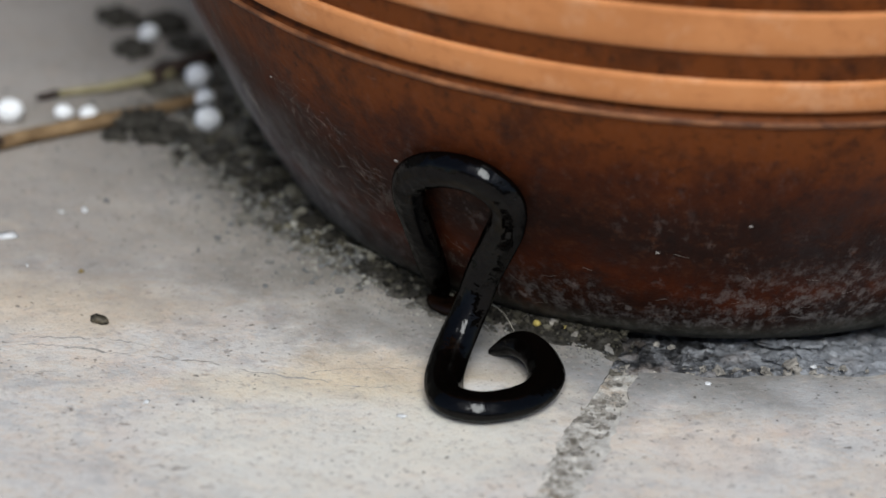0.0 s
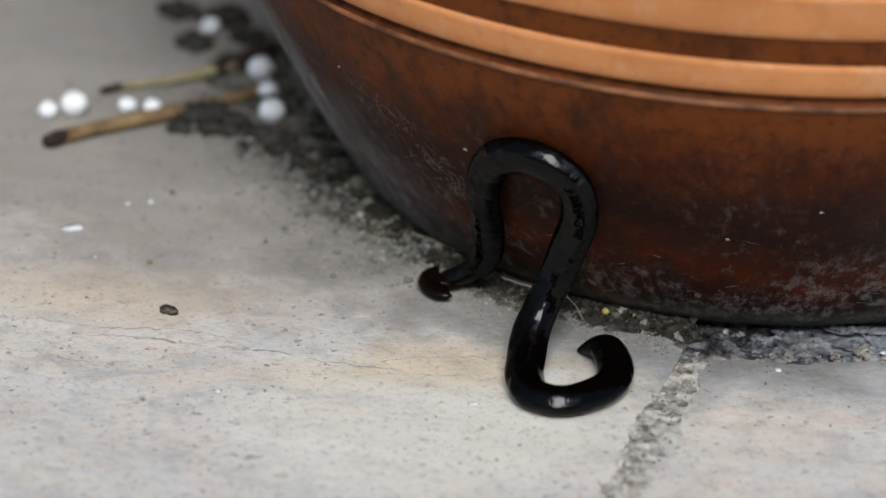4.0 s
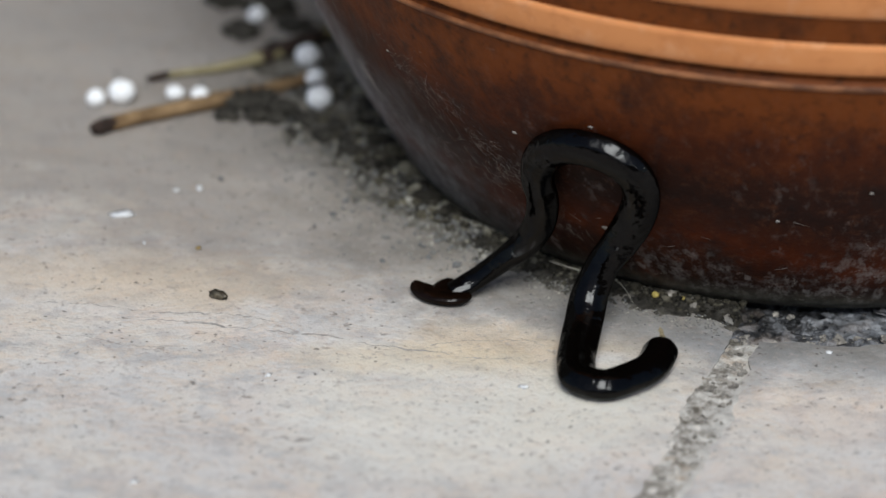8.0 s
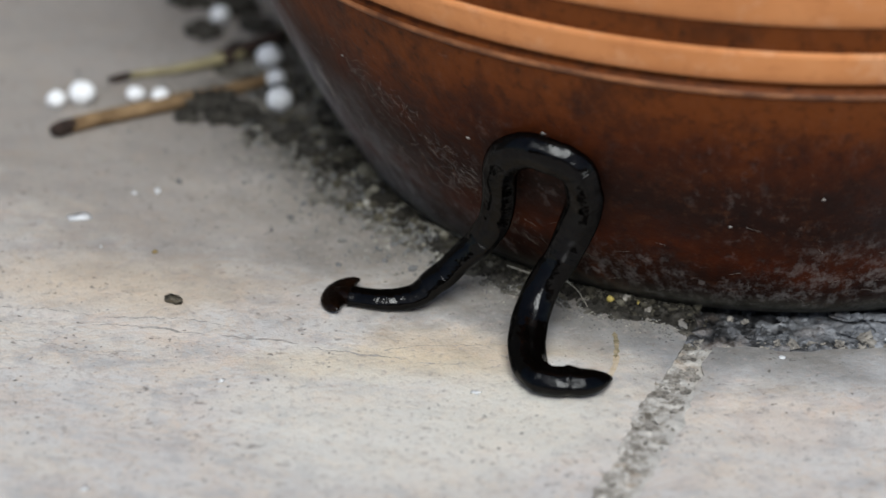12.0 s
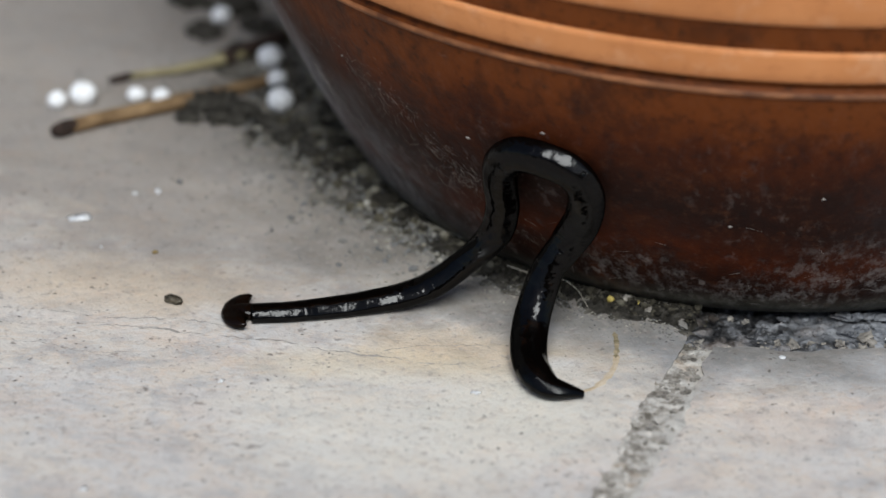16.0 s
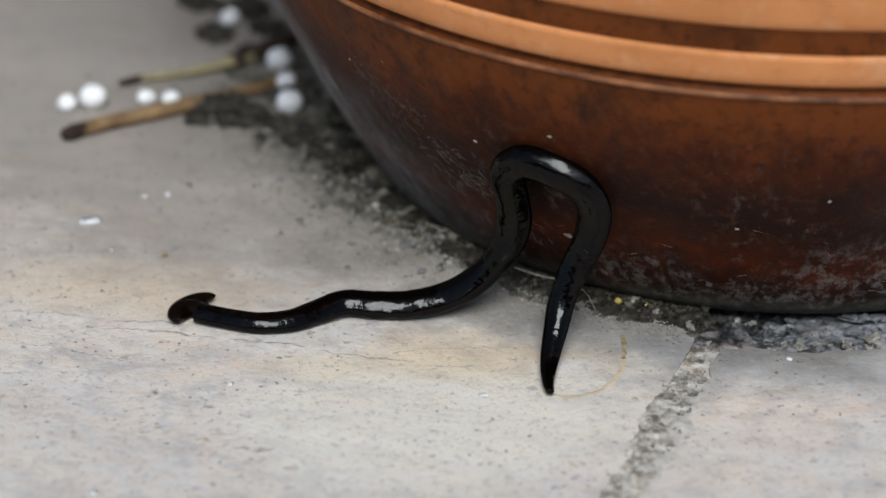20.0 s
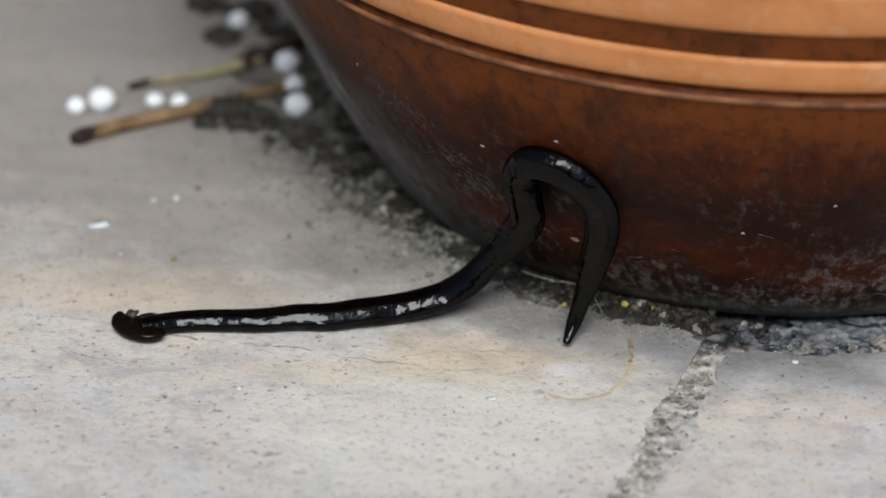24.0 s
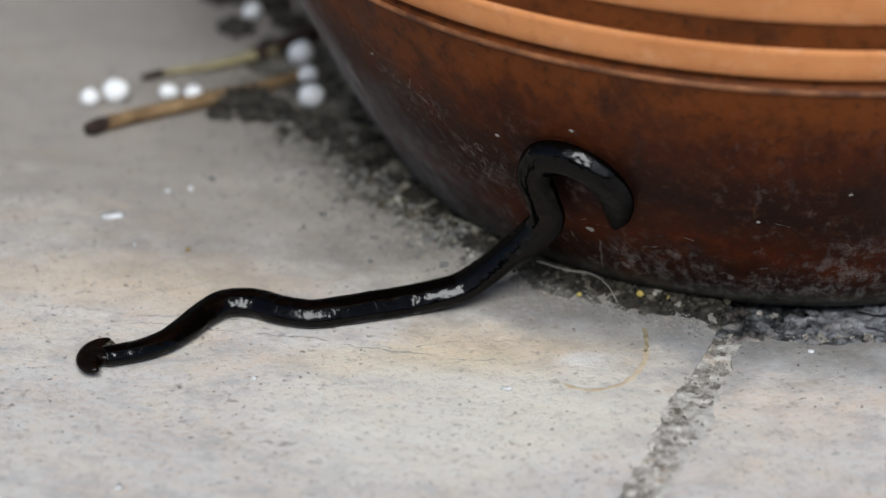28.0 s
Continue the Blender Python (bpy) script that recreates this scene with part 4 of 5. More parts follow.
trail = tagged(new("slime_trail", flat_trail([(23.2, -27.0), (22.9, -31.0), (21.8, -34.2), (19.7, -36.9), (16.1, -38.6), (13.5, -38.0), (12.0, -36.7)], 0.6, "slime_trail", SLIME)),
               "dried brownish slime trail curling over the stone", "slime trail")
part("dark_smear", flat_trail([(23.0, -22.4), (23.2, -24.5), (23.2, -27.0), (23.0, -29.2)], 0.42, "dark_smear", SMEAR, 0.03), trail, "greenish brown dark end of the trail")

# ---- the flatworm ----
worm = tagged(new("flatworm"), "long shiny black hammerhead flatworm crawling over pot and paving", "flatworm")
NECK, BODY, TAIL = 80, 280, 80


def segment_scale(i):
    if i < NECK:
        u = i / NECK
        return 0.68 + 0.26 * u ** 1.6
    if i < NECK + BODY:
        u = (i - NECK) / BODY
        return 0.94 + 0.08 * math.sin(math.pi * u)
    u = (i - NECK - BODY + 1) / TAIL
    return 0.94 * (1 - 0.76 * u ** 2.2)


def back_section():
    """The worm's back in section, from side to crown: a rounded hip, a flatter flank and a broad crown."""
    x, z, out = 0.0, 0.0, []
    for d in range(91):
        bend = 0.75 + 4.8 * math.exp(-((d - 36) / 9.5) ** 2) + 3.4 * math.exp(-((d - 76) / 10.0) ** 2)
        out.append((x, z))
        x -= bend * math.sin(radians(d))
        z += bend * math.cos(radians(d))
    wide, high = -out[-1][0], out[-1][1]
    return [((q[0] + wide) / wide, q[1] / high) for q in out]


BACK = back_section()
QUARTER = [BACK[d] for d in (0, 14, 24, 30, 36, 42, 48, 56, 64, 72, 81, 90)]
OUTLINE = QUARTER + [(-x, z) for x, z in QUARTER[-2::-1]] + [(-math.cos(radians(a)), -0.86 * math.sin(radians(a))) for a in range(20, 161, 20)]


def segment_mesh(i):
    """One short barrel of the body, flattened below; y runs along the worm, towards the head."""
    k = segment_scale(i)
    # how fast the body swells per mm here, so that neighbours run into one another
    pitch = 0.31 if i < NECK else 0.26 if i < NECK + BODY else 0.40
    swell = -(segment_scale(min(i + 1, NECK + BODY + TAIL - 1)) - segment_scale(max(i - 1, 0))) / 2 / pitch
    tapered = i >= NECK + BODY
    half = 0.70 * (0.6 + 0.4 * k) if tapered else 0.58
    verts, faces = [], []
    ends = (-1, -0.97, -0.88, -0.74, -0.60, -0.48, -0.44, 0.44, 0.48, 0.60, 0.74, 0.88, 0.97, 1)
    rings, sides = len(ends), len(OUTLINE)
    for v in ends:
        kk = max(k + swell * half * v, 0.05)
        r = max(1 - (max(abs(v) - 0.44, 0) / 0.56) ** 3, 0.0) ** 0.5 * kk
        for x, z in OUTLINE:
            verts.append((2.52 * r * x * MM, half * v * MM, (1.95 * r * z + 1.55 * (kk - k)) * MM))
    for j in range(rings - 1):
        for q in range(sides):
            l = (q + 1) % sides
            faces.append((j * sides + q, j * sides + l, (j + 1) * sides + l, (j + 1) * sides + q))
    return mesh_of("body_segment", verts, faces, WORM)


SEGMENTS = [part("body_segment", segment_mesh(i), worm) for i in range(NECK + BODY + TAIL)]


def head_mesh():
    """A thin crescent: the hammer-shaped head plate with horns swept back; y points ahead."""
    verts, faces = [], []
    n, sides = 41, 14
    for j in range(n):
        u = -1 + 2 * j / (n - 1)
        a = u * 1.66
        x, y = 4.1 * math.sin(a * 0.95), 2.6 * math.cos(a) - 1.5
        tx, ty = 4.1 * 0.95 * math.cos(a * 0.95), -2.6 * math.sin(a)
        ln = math.hypot(tx, ty)
        nx, ny = -ty / ln, tx / ln
        w = 1.75 * max(1 - abs(u) ** 2.4, 0.0) ** 0.7 + 0.06
        h = 0.85 * max(1 - abs(u) ** 3, 0.0) ** 0.6 + 0.06
        for i in range(sides):
            b = 2 * math.pi * i / sides
            verts.append(((x + nx * (w * math.cos(b) - 0.5 * w)) * MM, (y + ny * (w * math.cos(b) - 0.5 * w)) * MM, (h * math.sin(b) + 0.35 * abs(u) ** 3) * MM))
    for j in range(n - 1):
        for i in range(sides):
            l = (i + 1) % sides
            faces.append((j * sides + i, j * sides + l, (j + 1) * sides + l, (j + 1) * sides + i))
    faces.append(tuple(range(sides))[::-1])
    faces.append(tuple(range((n - 1) * sides, n * sides)))
    # the stub by which the plate joins the neck
    v, f = BALLS[3]
    base = len(verts)
    verts += [(q[0] * 1.5 * MM, (q[1] * 3.0 - 1.6) * MM, (q[2] * 1.05 + 0.15) * MM) for q in v]
    faces += [[base + k for k in face] for face in f]
    return mesh_of("head", verts, faces, HEAD)


worm_head = part("head", head_mesh(), worm, "dark brown crescent-shaped head plate")

seed = tagged(new("seed", mesh_of("seed", lump((1.25, 0.72, 0.58), 3, 2.2, 0.7, 2.4)[0] * MM, BALLS[3][1], SEED)),
              "small black shrivelled seed on the stone", "seed")

SHAPES = []


def crawl(t, head, neck, tail, *p):
    """The worm at t seconds: its head's place (mm), heading and lean, how long neck and tail are drawn, and its line from neck to tail."""
    SHAPES.append((t, head, neck, tail, np.array(p).reshape(-1, 3)))


def surface_up(q):
    """The way up from whatever the worm lies on at q (mm)."""
    dx, dy = q[0] - POT_X, q[1] - POT_Y
    r = math.hypot(dx, dy)
    slope = (pot_radius(q[2] + 1) - pot_radius(max(q[2] - 1, 0))) / 2
    out = np.array([dx / r, dy / r, -0.25 * slope])
    out /= np.linalg.norm(out)
    on_pot = math.exp(-max(r - pot_radius(q[2]), 0) / 1.8)
    on_floor = math.exp(-max(q[2], 0) / 4.5)
    up = out * on_pot + np.array([0, 0, 1.0]) * on_floor
    return up / (np.linalg.norm(up) + 1e-9)


def placed(place, ahead, up):
    """A pose at a place in mm with y ahead and z up."""
    ahead = ahead / np.linalg.norm(ahead)
    side = np.cross(ahead, up)
    side /= np.linalg.norm(side)
    up = np.cross(side, ahead)
    m = Matrix([list(c) + [0] for c in (side, ahead, up)] + [[0, 0, 0, 1]]).transposed()
    m.translation = Vector([float(c) * MM for c in place])
    return m


def head_pose(head):
    x, y, z, heading, *lean = head
    m = pose(x * MM, y * MM, max(z, 1.0) * MM, 0, 0, heading - 90)
    return m @ pose(0, 0, 0.05 * lean[0] * MM, 0, -lean[0], 0) if lean else m


def motions():
    crawl(0, (11.9, -11.2, 0.9, -110), 6, 6, 9.9, -8.3, 2.0, 8.9, -10.2, 5.7, 8.0, -12.2, 9.3, 7.0, -14.1, 12.9, 6.0, -15.9, 16.6, 5.0, -17.9, 20.3, 5.1, -20.0, 23.9, 7.1, -22.6, 26.5, 10.3, -25.0, 27.8, 14.1, -26.8, 27.5, 17.1, -26.7, 24.8, 17.6, -25.3, 20.9, 16.5, -24.2, 17.0, 15.0, -23.9, 13.0, 13.8, -24.6, 9.0, 12.2, -26.6, 5.6, 10.9, -29.7, 3.2, 10.3, -33.7, 2.1, 11.1, -37.8, 1.8, 14.7, -39.4, 1.8, 18.7, -38.0, 1.7, 21.9, -35.2, 1.7, 23.5, -31.4, 2.3, 22.6, -27.4, 3.0, 20.2, -24.0, 2.9, 16.7, -22.0, 1.7)
    crawl(1, (9.2, -9.8, 0.9, -115), 6, 6, 8.2, -7.8, 1.7, 7.9, -9.5, 5.5, 7.7, -11.8, 9.0, 7.3, -14.1, 12.6, 6.4, -16.1, 16.1, 5.8, -18.1, 19.8, 6.2, -20.2, 23.3, 8.1, -22.8, 26.0, 11.1, -25.3, 27.5, 14.8, -26.6, 26.6, 17.2, -26.0, 23.3, 17.3, -24.6, 19.4, 16.1, -23.9, 15.4, 14.7, -23.9, 11.5, 13.2, -25.0, 7.7, 11.9, -27.5, 4.6, 11.0, -31.0, 2.6, 10.6, -35.2, 2.0, 10.9, -39.3, 1.8, 14.5, -40.5, 1.7, 18.2, -38.6, 1.7, 21.2, -35.6, 1.8, 22.9, -31.8, 2.2, 22.6, -27.8, 3.0, 20.5, -24.2, 3.1, 17.1, -22.5, 1.7)
    crawl(2, (4.2, -8.8, 0.9, -165), 6, 6, 5.9, -6.2, 1.7, 7.1, -8.5, 5.0, 7.4, -11.1, 8.4, 7.0, -13.4, 11.8, 6.1, -15.4, 15.4, 5.4, -17.3, 19.1, 5.4, -19.5, 22.7, 7.0, -22.0, 25.6, 9.8, -24.5, 27.3, 13.5, -26.3, 27.2, 16.6, -26.3, 24.5, 17.2, -25.0, 20.6, 16.2, -23.9, 16.7, 15.4, -23.8, 12.6, 14.0, -24.5, 8.7, 12.7, -26.7, 5.4, 11.5, -29.9, 3.0, 11.0, -34.0, 2.1, 11.0, -38.2, 1.9, 13.5, -40.9, 1.8, 17.5, -39.7, 1.7, 20.9, -37.3, 1.7, 22.9, -33.7, 2.0, 22.8, -29.6, 2.5, 21.2, -25.7, 2.7, 18.2, -22.9, 1.7)
    crawl(3, (2.6, -7.3, 0.9, -174), 6, 6, 4.1, -6.0, 1.7, 6.4, -8.1, 4.3, 7.1, -10.5, 7.7, 7.0, -12.8, 11.1, 6.4, -14.9, 14.7, 5.5, -16.9, 18.3, 5.3, -19.0, 21.9, 6.2, -21.3, 25.2, 8.4, -23.9, 27.6, 11.8, -26.0, 28.3, 15.5, -26.9, 26.7, 17.2, -26.0, 23.2, 17.2, -24.6, 19.3, 16.2, -23.9, 15.3, 15.1, -24.0, 11.3, 13.9, -25.2, 7.5, 12.4, -27.7, 4.5, 11.5, -31.3, 2.6, 11.3, -35.4, 2.0, 12.4, -39.3, 1.7, 16.2, -40.1, 1.7, 19.9, -38.1, 1.7, 22.5, -34.9, 1.8, 23.1, -30.9, 2.4, 21.6, -27.0, 2.6, 18.6, -24.4, 1.7)
    crawl(3.5, (1.3, -8.7, 0.9, -167), 6, 6, 3.1, -7.4, 1.7, 6.1, -9.0, 4.1, 7.1, -11.0, 7.6, 6.8, -12.9, 11.2, 6.2, -14.9, 14.9, 5.6, -17.0, 18.4, 5.5, -19.1, 22.0, 6.5, -21.5, 25.3, 8.6, -24.0, 27.7, 12.1, -26.2, 28.3, 15.7, -27.0, 26.5, 17.4, -25.9, 23.0, 17.6, -24.7, 19.0, 16.5, -24.0, 15.1, 15.3, -24.2, 11.1, 13.8, -25.4, 7.4, 12.3, -27.9, 4.5, 11.6, -31.5, 2.6, 11.4, -35.6, 1.9, 12.6, -39.6, 1.7, 16.4, -40.7, 1.7, 20.0, -38.7, 1.7, 22.6, -35.5, 1.8, 23.2, -31.4, 2.3, 21.9, -27.5, 2.6, 18.9, -24.8, 1.7)
    crawl(5.5, (-3.8, -7.1, 0.9, 169), 8, 5, -1.4, -6.7, 1.7, 1.9, -8.0, 3.7, 4.5, -10.2, 6.1, 6.5, -12.4, 8.9, 6.9, -14.3, 12.5, 6.5, -16.2, 16.2, 6.0, -18.1, 19.8, 6.0, -20.3, 23.4, 7.3, -22.6, 26.5, 10.3, -25.0, 27.7, 14.1, -26.7, 27.4, 17.4, -27.0, 25.2, 18.4, -25.8, 21.4, 18.0, -24.7, 17.4, 16.8, -24.3, 13.5, 15.1, -24.7, 9.7, 13.6, -26.4, 6.3, 12.7, -29.4, 3.6, 12.1, -33.2, 2.2, 12.5, -37.3, 1.8, 15.1, -40.3, 1.7, 18.9, -39.0, 1.7, 21.8, -36.1, 1.7, 23.1, -32.2, 2.0, 22.6, -28.1, 2.2, 20.6, -24.5, 1.8)
    crawl(6, (-4.6, -7.0, 0.9, 158), 8, 4, -1.6, -7.1, 1.7, 1.8, -8.5, 3.4, 4.4, -10.7, 5.7, 6.4, -12.7, 8.7, 6.9, -14.4, 12.4, 6.6, -16.2, 16.0, 6.1, -18.1, 19.6, 6.0, -20.1, 23.2, 7.4, -22.5, 26.2, 10.3, -24.9, 27.5, 14.0, -26.6, 27.4, 17.4, -27.0, 25.3, 18.7, -25.9, 21.6, 18.2, -24.7, 17.8, 16.7, -24.2, 14.0, 15.4, -24.5, 10.2, 14.0, -26.1, 6.7, 12.6, -28.8, 3.9, 12.2, -32.5, 2.3, 12.5, -36.5, 1.8, 14.7, -39.9, 1.7, 18.5, -39.0, 1.7, 21.5, -36.2, 1.7, 22.9, -32.4, 1.8, 22.9, -28.3, 2.0, 21.6, -24.4, 1.9)
    crawl(7, (-7.4, -9.1, 0.9, 168), 9, 4, -4.8, -9.7, 1.7, -1.0, -10.2, 3.2, 2.3, -11.7, 5.1, 5.0, -13.3, 7.7, 6.6, -14.8, 11.1, 6.8, -16.2, 14.9, 6.3, -17.8, 18.6, 6.0, -19.7, 22.2, 7.0, -21.9, 25.4, 9.7, -24.3, 27.1, 13.3, -26.2, 27.2, 16.9, -26.9, 25.5, 18.8, -26.2, 22.1, 18.7, -25.1, 18.2, 17.1, -24.5, 14.5, 15.6, -24.7, 10.7, 14.3, -26.2, 7.2, 13.1, -28.8, 4.3, 12.4, -32.3, 2.5, 12.4, -36.4, 1.9, 13.7, -40.2, 1.7, 17.4, -40.2, 1.7, 20.6, -37.7, 1.7, 22.7, -34.2, 1.8, 23.1, -30.2, 1.9, 22.3, -26.2, 2.0)
    crawl(8, (-6.1, -16.6, 0.9, -116), 10, 4, -3.9, -15.8, 1.7, -0.5, -14.6, 3.4, 2.6, -14.6, 5.8, 5.3, -15.3, 8.5, 6.9, -16.2, 12.0, 7.1, -17.2, 15.8, 6.3, -18.6, 19.4, 6.6, -20.4, 22.9, 8.3, -22.7, 25.6, 11.2, -25.0, 26.9, 14.8, -26.6, 26.6, 18.0, -26.9, 24.5, 19.4, -25.9, 21.0, 18.9, -25.0, 17.2, 17.2, -24.5, 13.7, 15.1, -24.6, 10.3, 13.6, -26.0, 7.0, 12.8, -28.6, 4.2, 12.1, -32.1, 2.5, 11.7, -36.0, 2.0, 12.1, -39.9, 1.8, 15.1, -41.4, 1.8, 18.3, -39.2, 1.7, 21.0, -36.3, 1.7, 22.4, -32.6, 1.8, 22.9, -28.7, 2.1)
    crawl(9, (-6.1, -19.8, 0.9, -122), 10, 4, -4.3, -18.1, 1.7, -1.2, -16.4, 3.1, 2.2, -16.0, 4.9, 5.0, -16.1, 7.6, 6.8, -16.6, 10.9, 6.9, -17.3, 14.7, 6.5, -18.3, 18.4, 6.5, -19.9, 21.9, 7.7, -22.0, 24.9, 10.2, -24.3, 26.6, 13.5, -26.2, 27.0, 16.9, -27.0, 25.6, 19.1, -26.4, 22.6, 19.3, -25.3, 18.9, 17.7, -24.5, 15.5, 15.9, -24.4, 12.1, 14.4, -25.2, 8.7, 13.4, -27.2, 5.5, 12.5, -30.1, 3.2, 11.9, -33.8, 2.2, 11.9, -37.6, 1.9, 13.8, -40.7, 1.8, 17.5, -39.8, 1.7, 20.4, -37.3, 1.7, 22.0, -33.8, 1.8, 22.8, -30.0, 2.1)
    crawl(10, (-10.9, -16.9, 0.9, -178, 13), 11, 4, -8.7, -17.4, 1.8, -4.2, -17.7, 2.0, -0.5, -17.2, 3.1, 2.7, -16.8, 5.1, 5.4, -16.7, 7.8, 7.2, -17.1, 11.1, 7.5, -17.7, 14.9, 7.0, -18.7, 18.5, 6.9, -20.3, 22.0, 8.2, -22.3, 24.9, 10.7, -24.6, 26.7, 14.1, -26.3, 26.6, 17.4, -26.8, 24.9, 19.3, -26.1, 21.7, 19.2, -25.2, 18.0, 17.7, -24.6, 14.6, 15.7, -24.6, 11.3, 14.1, -25.6, 8.0, 13.1, -27.7, 5.0, 12.0, -30.7, 2.9, 11.3, -34.4, 2.0, 11.9, -38.1, 1.8, 14.7, -40.5, 1.8, 18.1, -39.0, 1.7, 20.6, -36.1, 1.8, 22.5, -32.8, 2.0)
    crawl(11, (-11.5, -14.8, 0.9, 160), 12, 4, -9.4, -16.4, 1.8, -5.8, -17.4, 1.8, -2.1, -17.3, 2.5, 0.9, -16.6, 4.8, 3.5, -16.3, 7.6, 6.0, -16.7, 10.5, 7.3, -17.5, 14.0, 7.3, -18.4, 17.7, 7.0, -19.9, 21.2, 7.5, -21.8, 24.5, 9.2, -24.0, 27.0, 12.1, -26.1, 28.1, 15.6, -27.1, 26.9, 18.2, -26.8, 24.3, 18.5, -25.6, 20.7, 17.7, -24.6, 17.1, 16.2, -24.3, 13.6, 14.6, -24.6, 10.1, 13.0, -25.9, 6.9, 12.0, -28.4, 4.2, 11.4, -31.7, 2.5, 11.6, -35.5, 1.9, 13.1, -39.0, 1.7, 16.7, -39.8, 1.7, 19.9, -37.7, 1.7, 22.3, -34.8, 2.0)
    crawl(13.5, (-18.8, -18.3, 0.9, 174, 8), 16, 9, -16.3, -18.3, 1.7, -12.4, -18.3, 1.8, -8.5, -18.4, 1.7, -4.6, -18.0, 2.0, -1.2, -17.2, 3.6, 1.8, -16.7, 6.1, 4.6, -16.8, 8.7, 6.7, -17.4, 11.9, 7.7, -18.3, 15.6, 7.5, -19.4, 19.3, 7.6, -21.1, 22.9, 8.9, -23.2, 25.8, 11.8, -25.4, 27.1, 15.3, -26.9, 26.7, 18.0, -26.7, 24.1, 18.8, -25.6, 20.5, 18.0, -24.8, 16.7, 16.4, -24.5, 13.2, 14.3, -24.8, 9.9, 12.5, -26.2, 6.8, 11.4, -28.8, 4.1, 11.3, -32.3, 2.4, 11.8, -36.2, 1.9, 13.7, -39.5, 1.7, 17.5, -39.1, 1.7, 20.8, -37.1, 1.9)
    crawl(14, (-20.5, -19.1, 0.9, -178), 18, 9, -17.9, -20.4, 1.7, -14.0, -19.7, 1.8, -10.1, -19.1, 1.7, -6.2, -18.5, 1.8, -2.4, -17.8, 2.6, 0.7, -17.1, 4.9, 3.8, -16.9, 7.4, 6.2, -17.3, 10.5, 7.4, -18.0, 14.1, 7.5, -19.0, 18.0, 7.5, -20.4, 21.7, 8.1, -22.4, 25.0, 10.5, -24.7, 27.0, 13.9, -26.5, 27.2, 17.2, -27.0, 25.4, 18.7, -26.0, 21.9, 18.3, -25.1, 18.1, 16.8, -24.6, 14.5, 14.9, -24.7, 11.0, 12.9, -25.8, 7.7, 11.6, -28.1, 4.8, 11.3, -31.4, 2.8, 11.7, -35.2, 2.0, 13.2, -38.9, 1.8, 16.8, -39.2, 1.8, 20.4, -37.5, 1.8)
    crawl(15, (-22.1, -23.2, 0.9, -160), 22, 9, -19.9, -22.4, 1.7, -16.3, -20.7, 1.8, -12.6, -19.4, 1.8, -8.7, -18.4, 1.8, -4.8, -17.8, 2.0, -1.2, -17.2, 3.4, 2.0, -16.8, 5.7, 5.0, -17.1, 8.3, 6.9, -17.6, 11.7, 7.7, -18.4, 15.5, 7.6, -19.5, 19.3, 7.6, -21.1, 22.9, 8.9, -23.3, 25.9, 11.9, -25.5, 27.2, 15.5, -27.0, 26.8, 18.2, -26.8, 24.1, 18.6, -25.6, 20.4, 17.5, -24.7, 16.7, 15.2, -24.3, 13.5, 13.3, -24.7, 10.1, 12.0, -26.4, 6.7, 11.5, -29.2, 4.0, 11.8, -32.8, 2.4, 12.6, -36.6, 1.9, 15.2, -39.3, 1.8, 19.2, -39.0, 1.8)
    crawl(16, (-26.4, -21.2, 0.9, 178), 24, 9, -24.0, -21.9, 1.7, -20.0, -21.4, 1.7, -16.1, -20.5, 1.7, -12.2, -19.4, 1.7, -8.4, -18.2, 1.8, -4.5, -17.4, 2.3, -0.8, -17.0, 3.7, 2.4, -16.7, 6.1, 5.2, -17.0, 8.9, 7.3, -17.6, 12.3, 7.9, -18.5, 16.1, 7.5, -19.7, 19.9, 7.6, -21.5, 23.5, 9.6, -23.7, 26.0, 13.0, -25.7, 26.3, 16.6, -26.5, 24.9, 18.4, -25.7, 21.5, 18.1, -24.9, 17.6, 16.3, -24.5, 14.1, 14.1, -24.8, 10.7, 12.8, -26.3, 7.3, 11.9, -28.8, 4.3, 11.7, -32.4, 2.5, 12.3, -36.2, 1.9, 14.3, -39.6, 1.7, 18.3, -39.8, 1.8)
    crawl(17, (-29.9, -22.4, 0.9, -179), 26, 14, -27.4, -23.2, 1.7, -23.3, -22.4, 1.7, -19.3, -21.4, 1.7, -15.4, -19.9, 1.7, -11.7, -18.2, 1.8, -7.8, -17.0, 2.0, -3.7, -17.1, 2.1, 0.1, -17.1, 3.5, 3.4, -17.1, 6.0, 6.0, -17.4, 9.2, 7.6, -18.0, 13.0, 8.0, -18.9, 17.0, 7.6, -20.3, 20.8, 8.2, -22.2, 24.4, 10.8, -24.5, 26.3, 14.6, -26.2, 26.1, 17.7, -26.3, 23.6, 18.7, -25.4, 19.7, 17.7, -24.9, 15.8, 15.3, -24.8, 12.5, 13.6, -25.8, 8.9, 12.6, -28.1, 5.6, 12.0, -31.3, 3.2, 12.2, -35.3, 2.2, 13.4, -39.2, 1.8, 17.1, -40.7, 1.8)
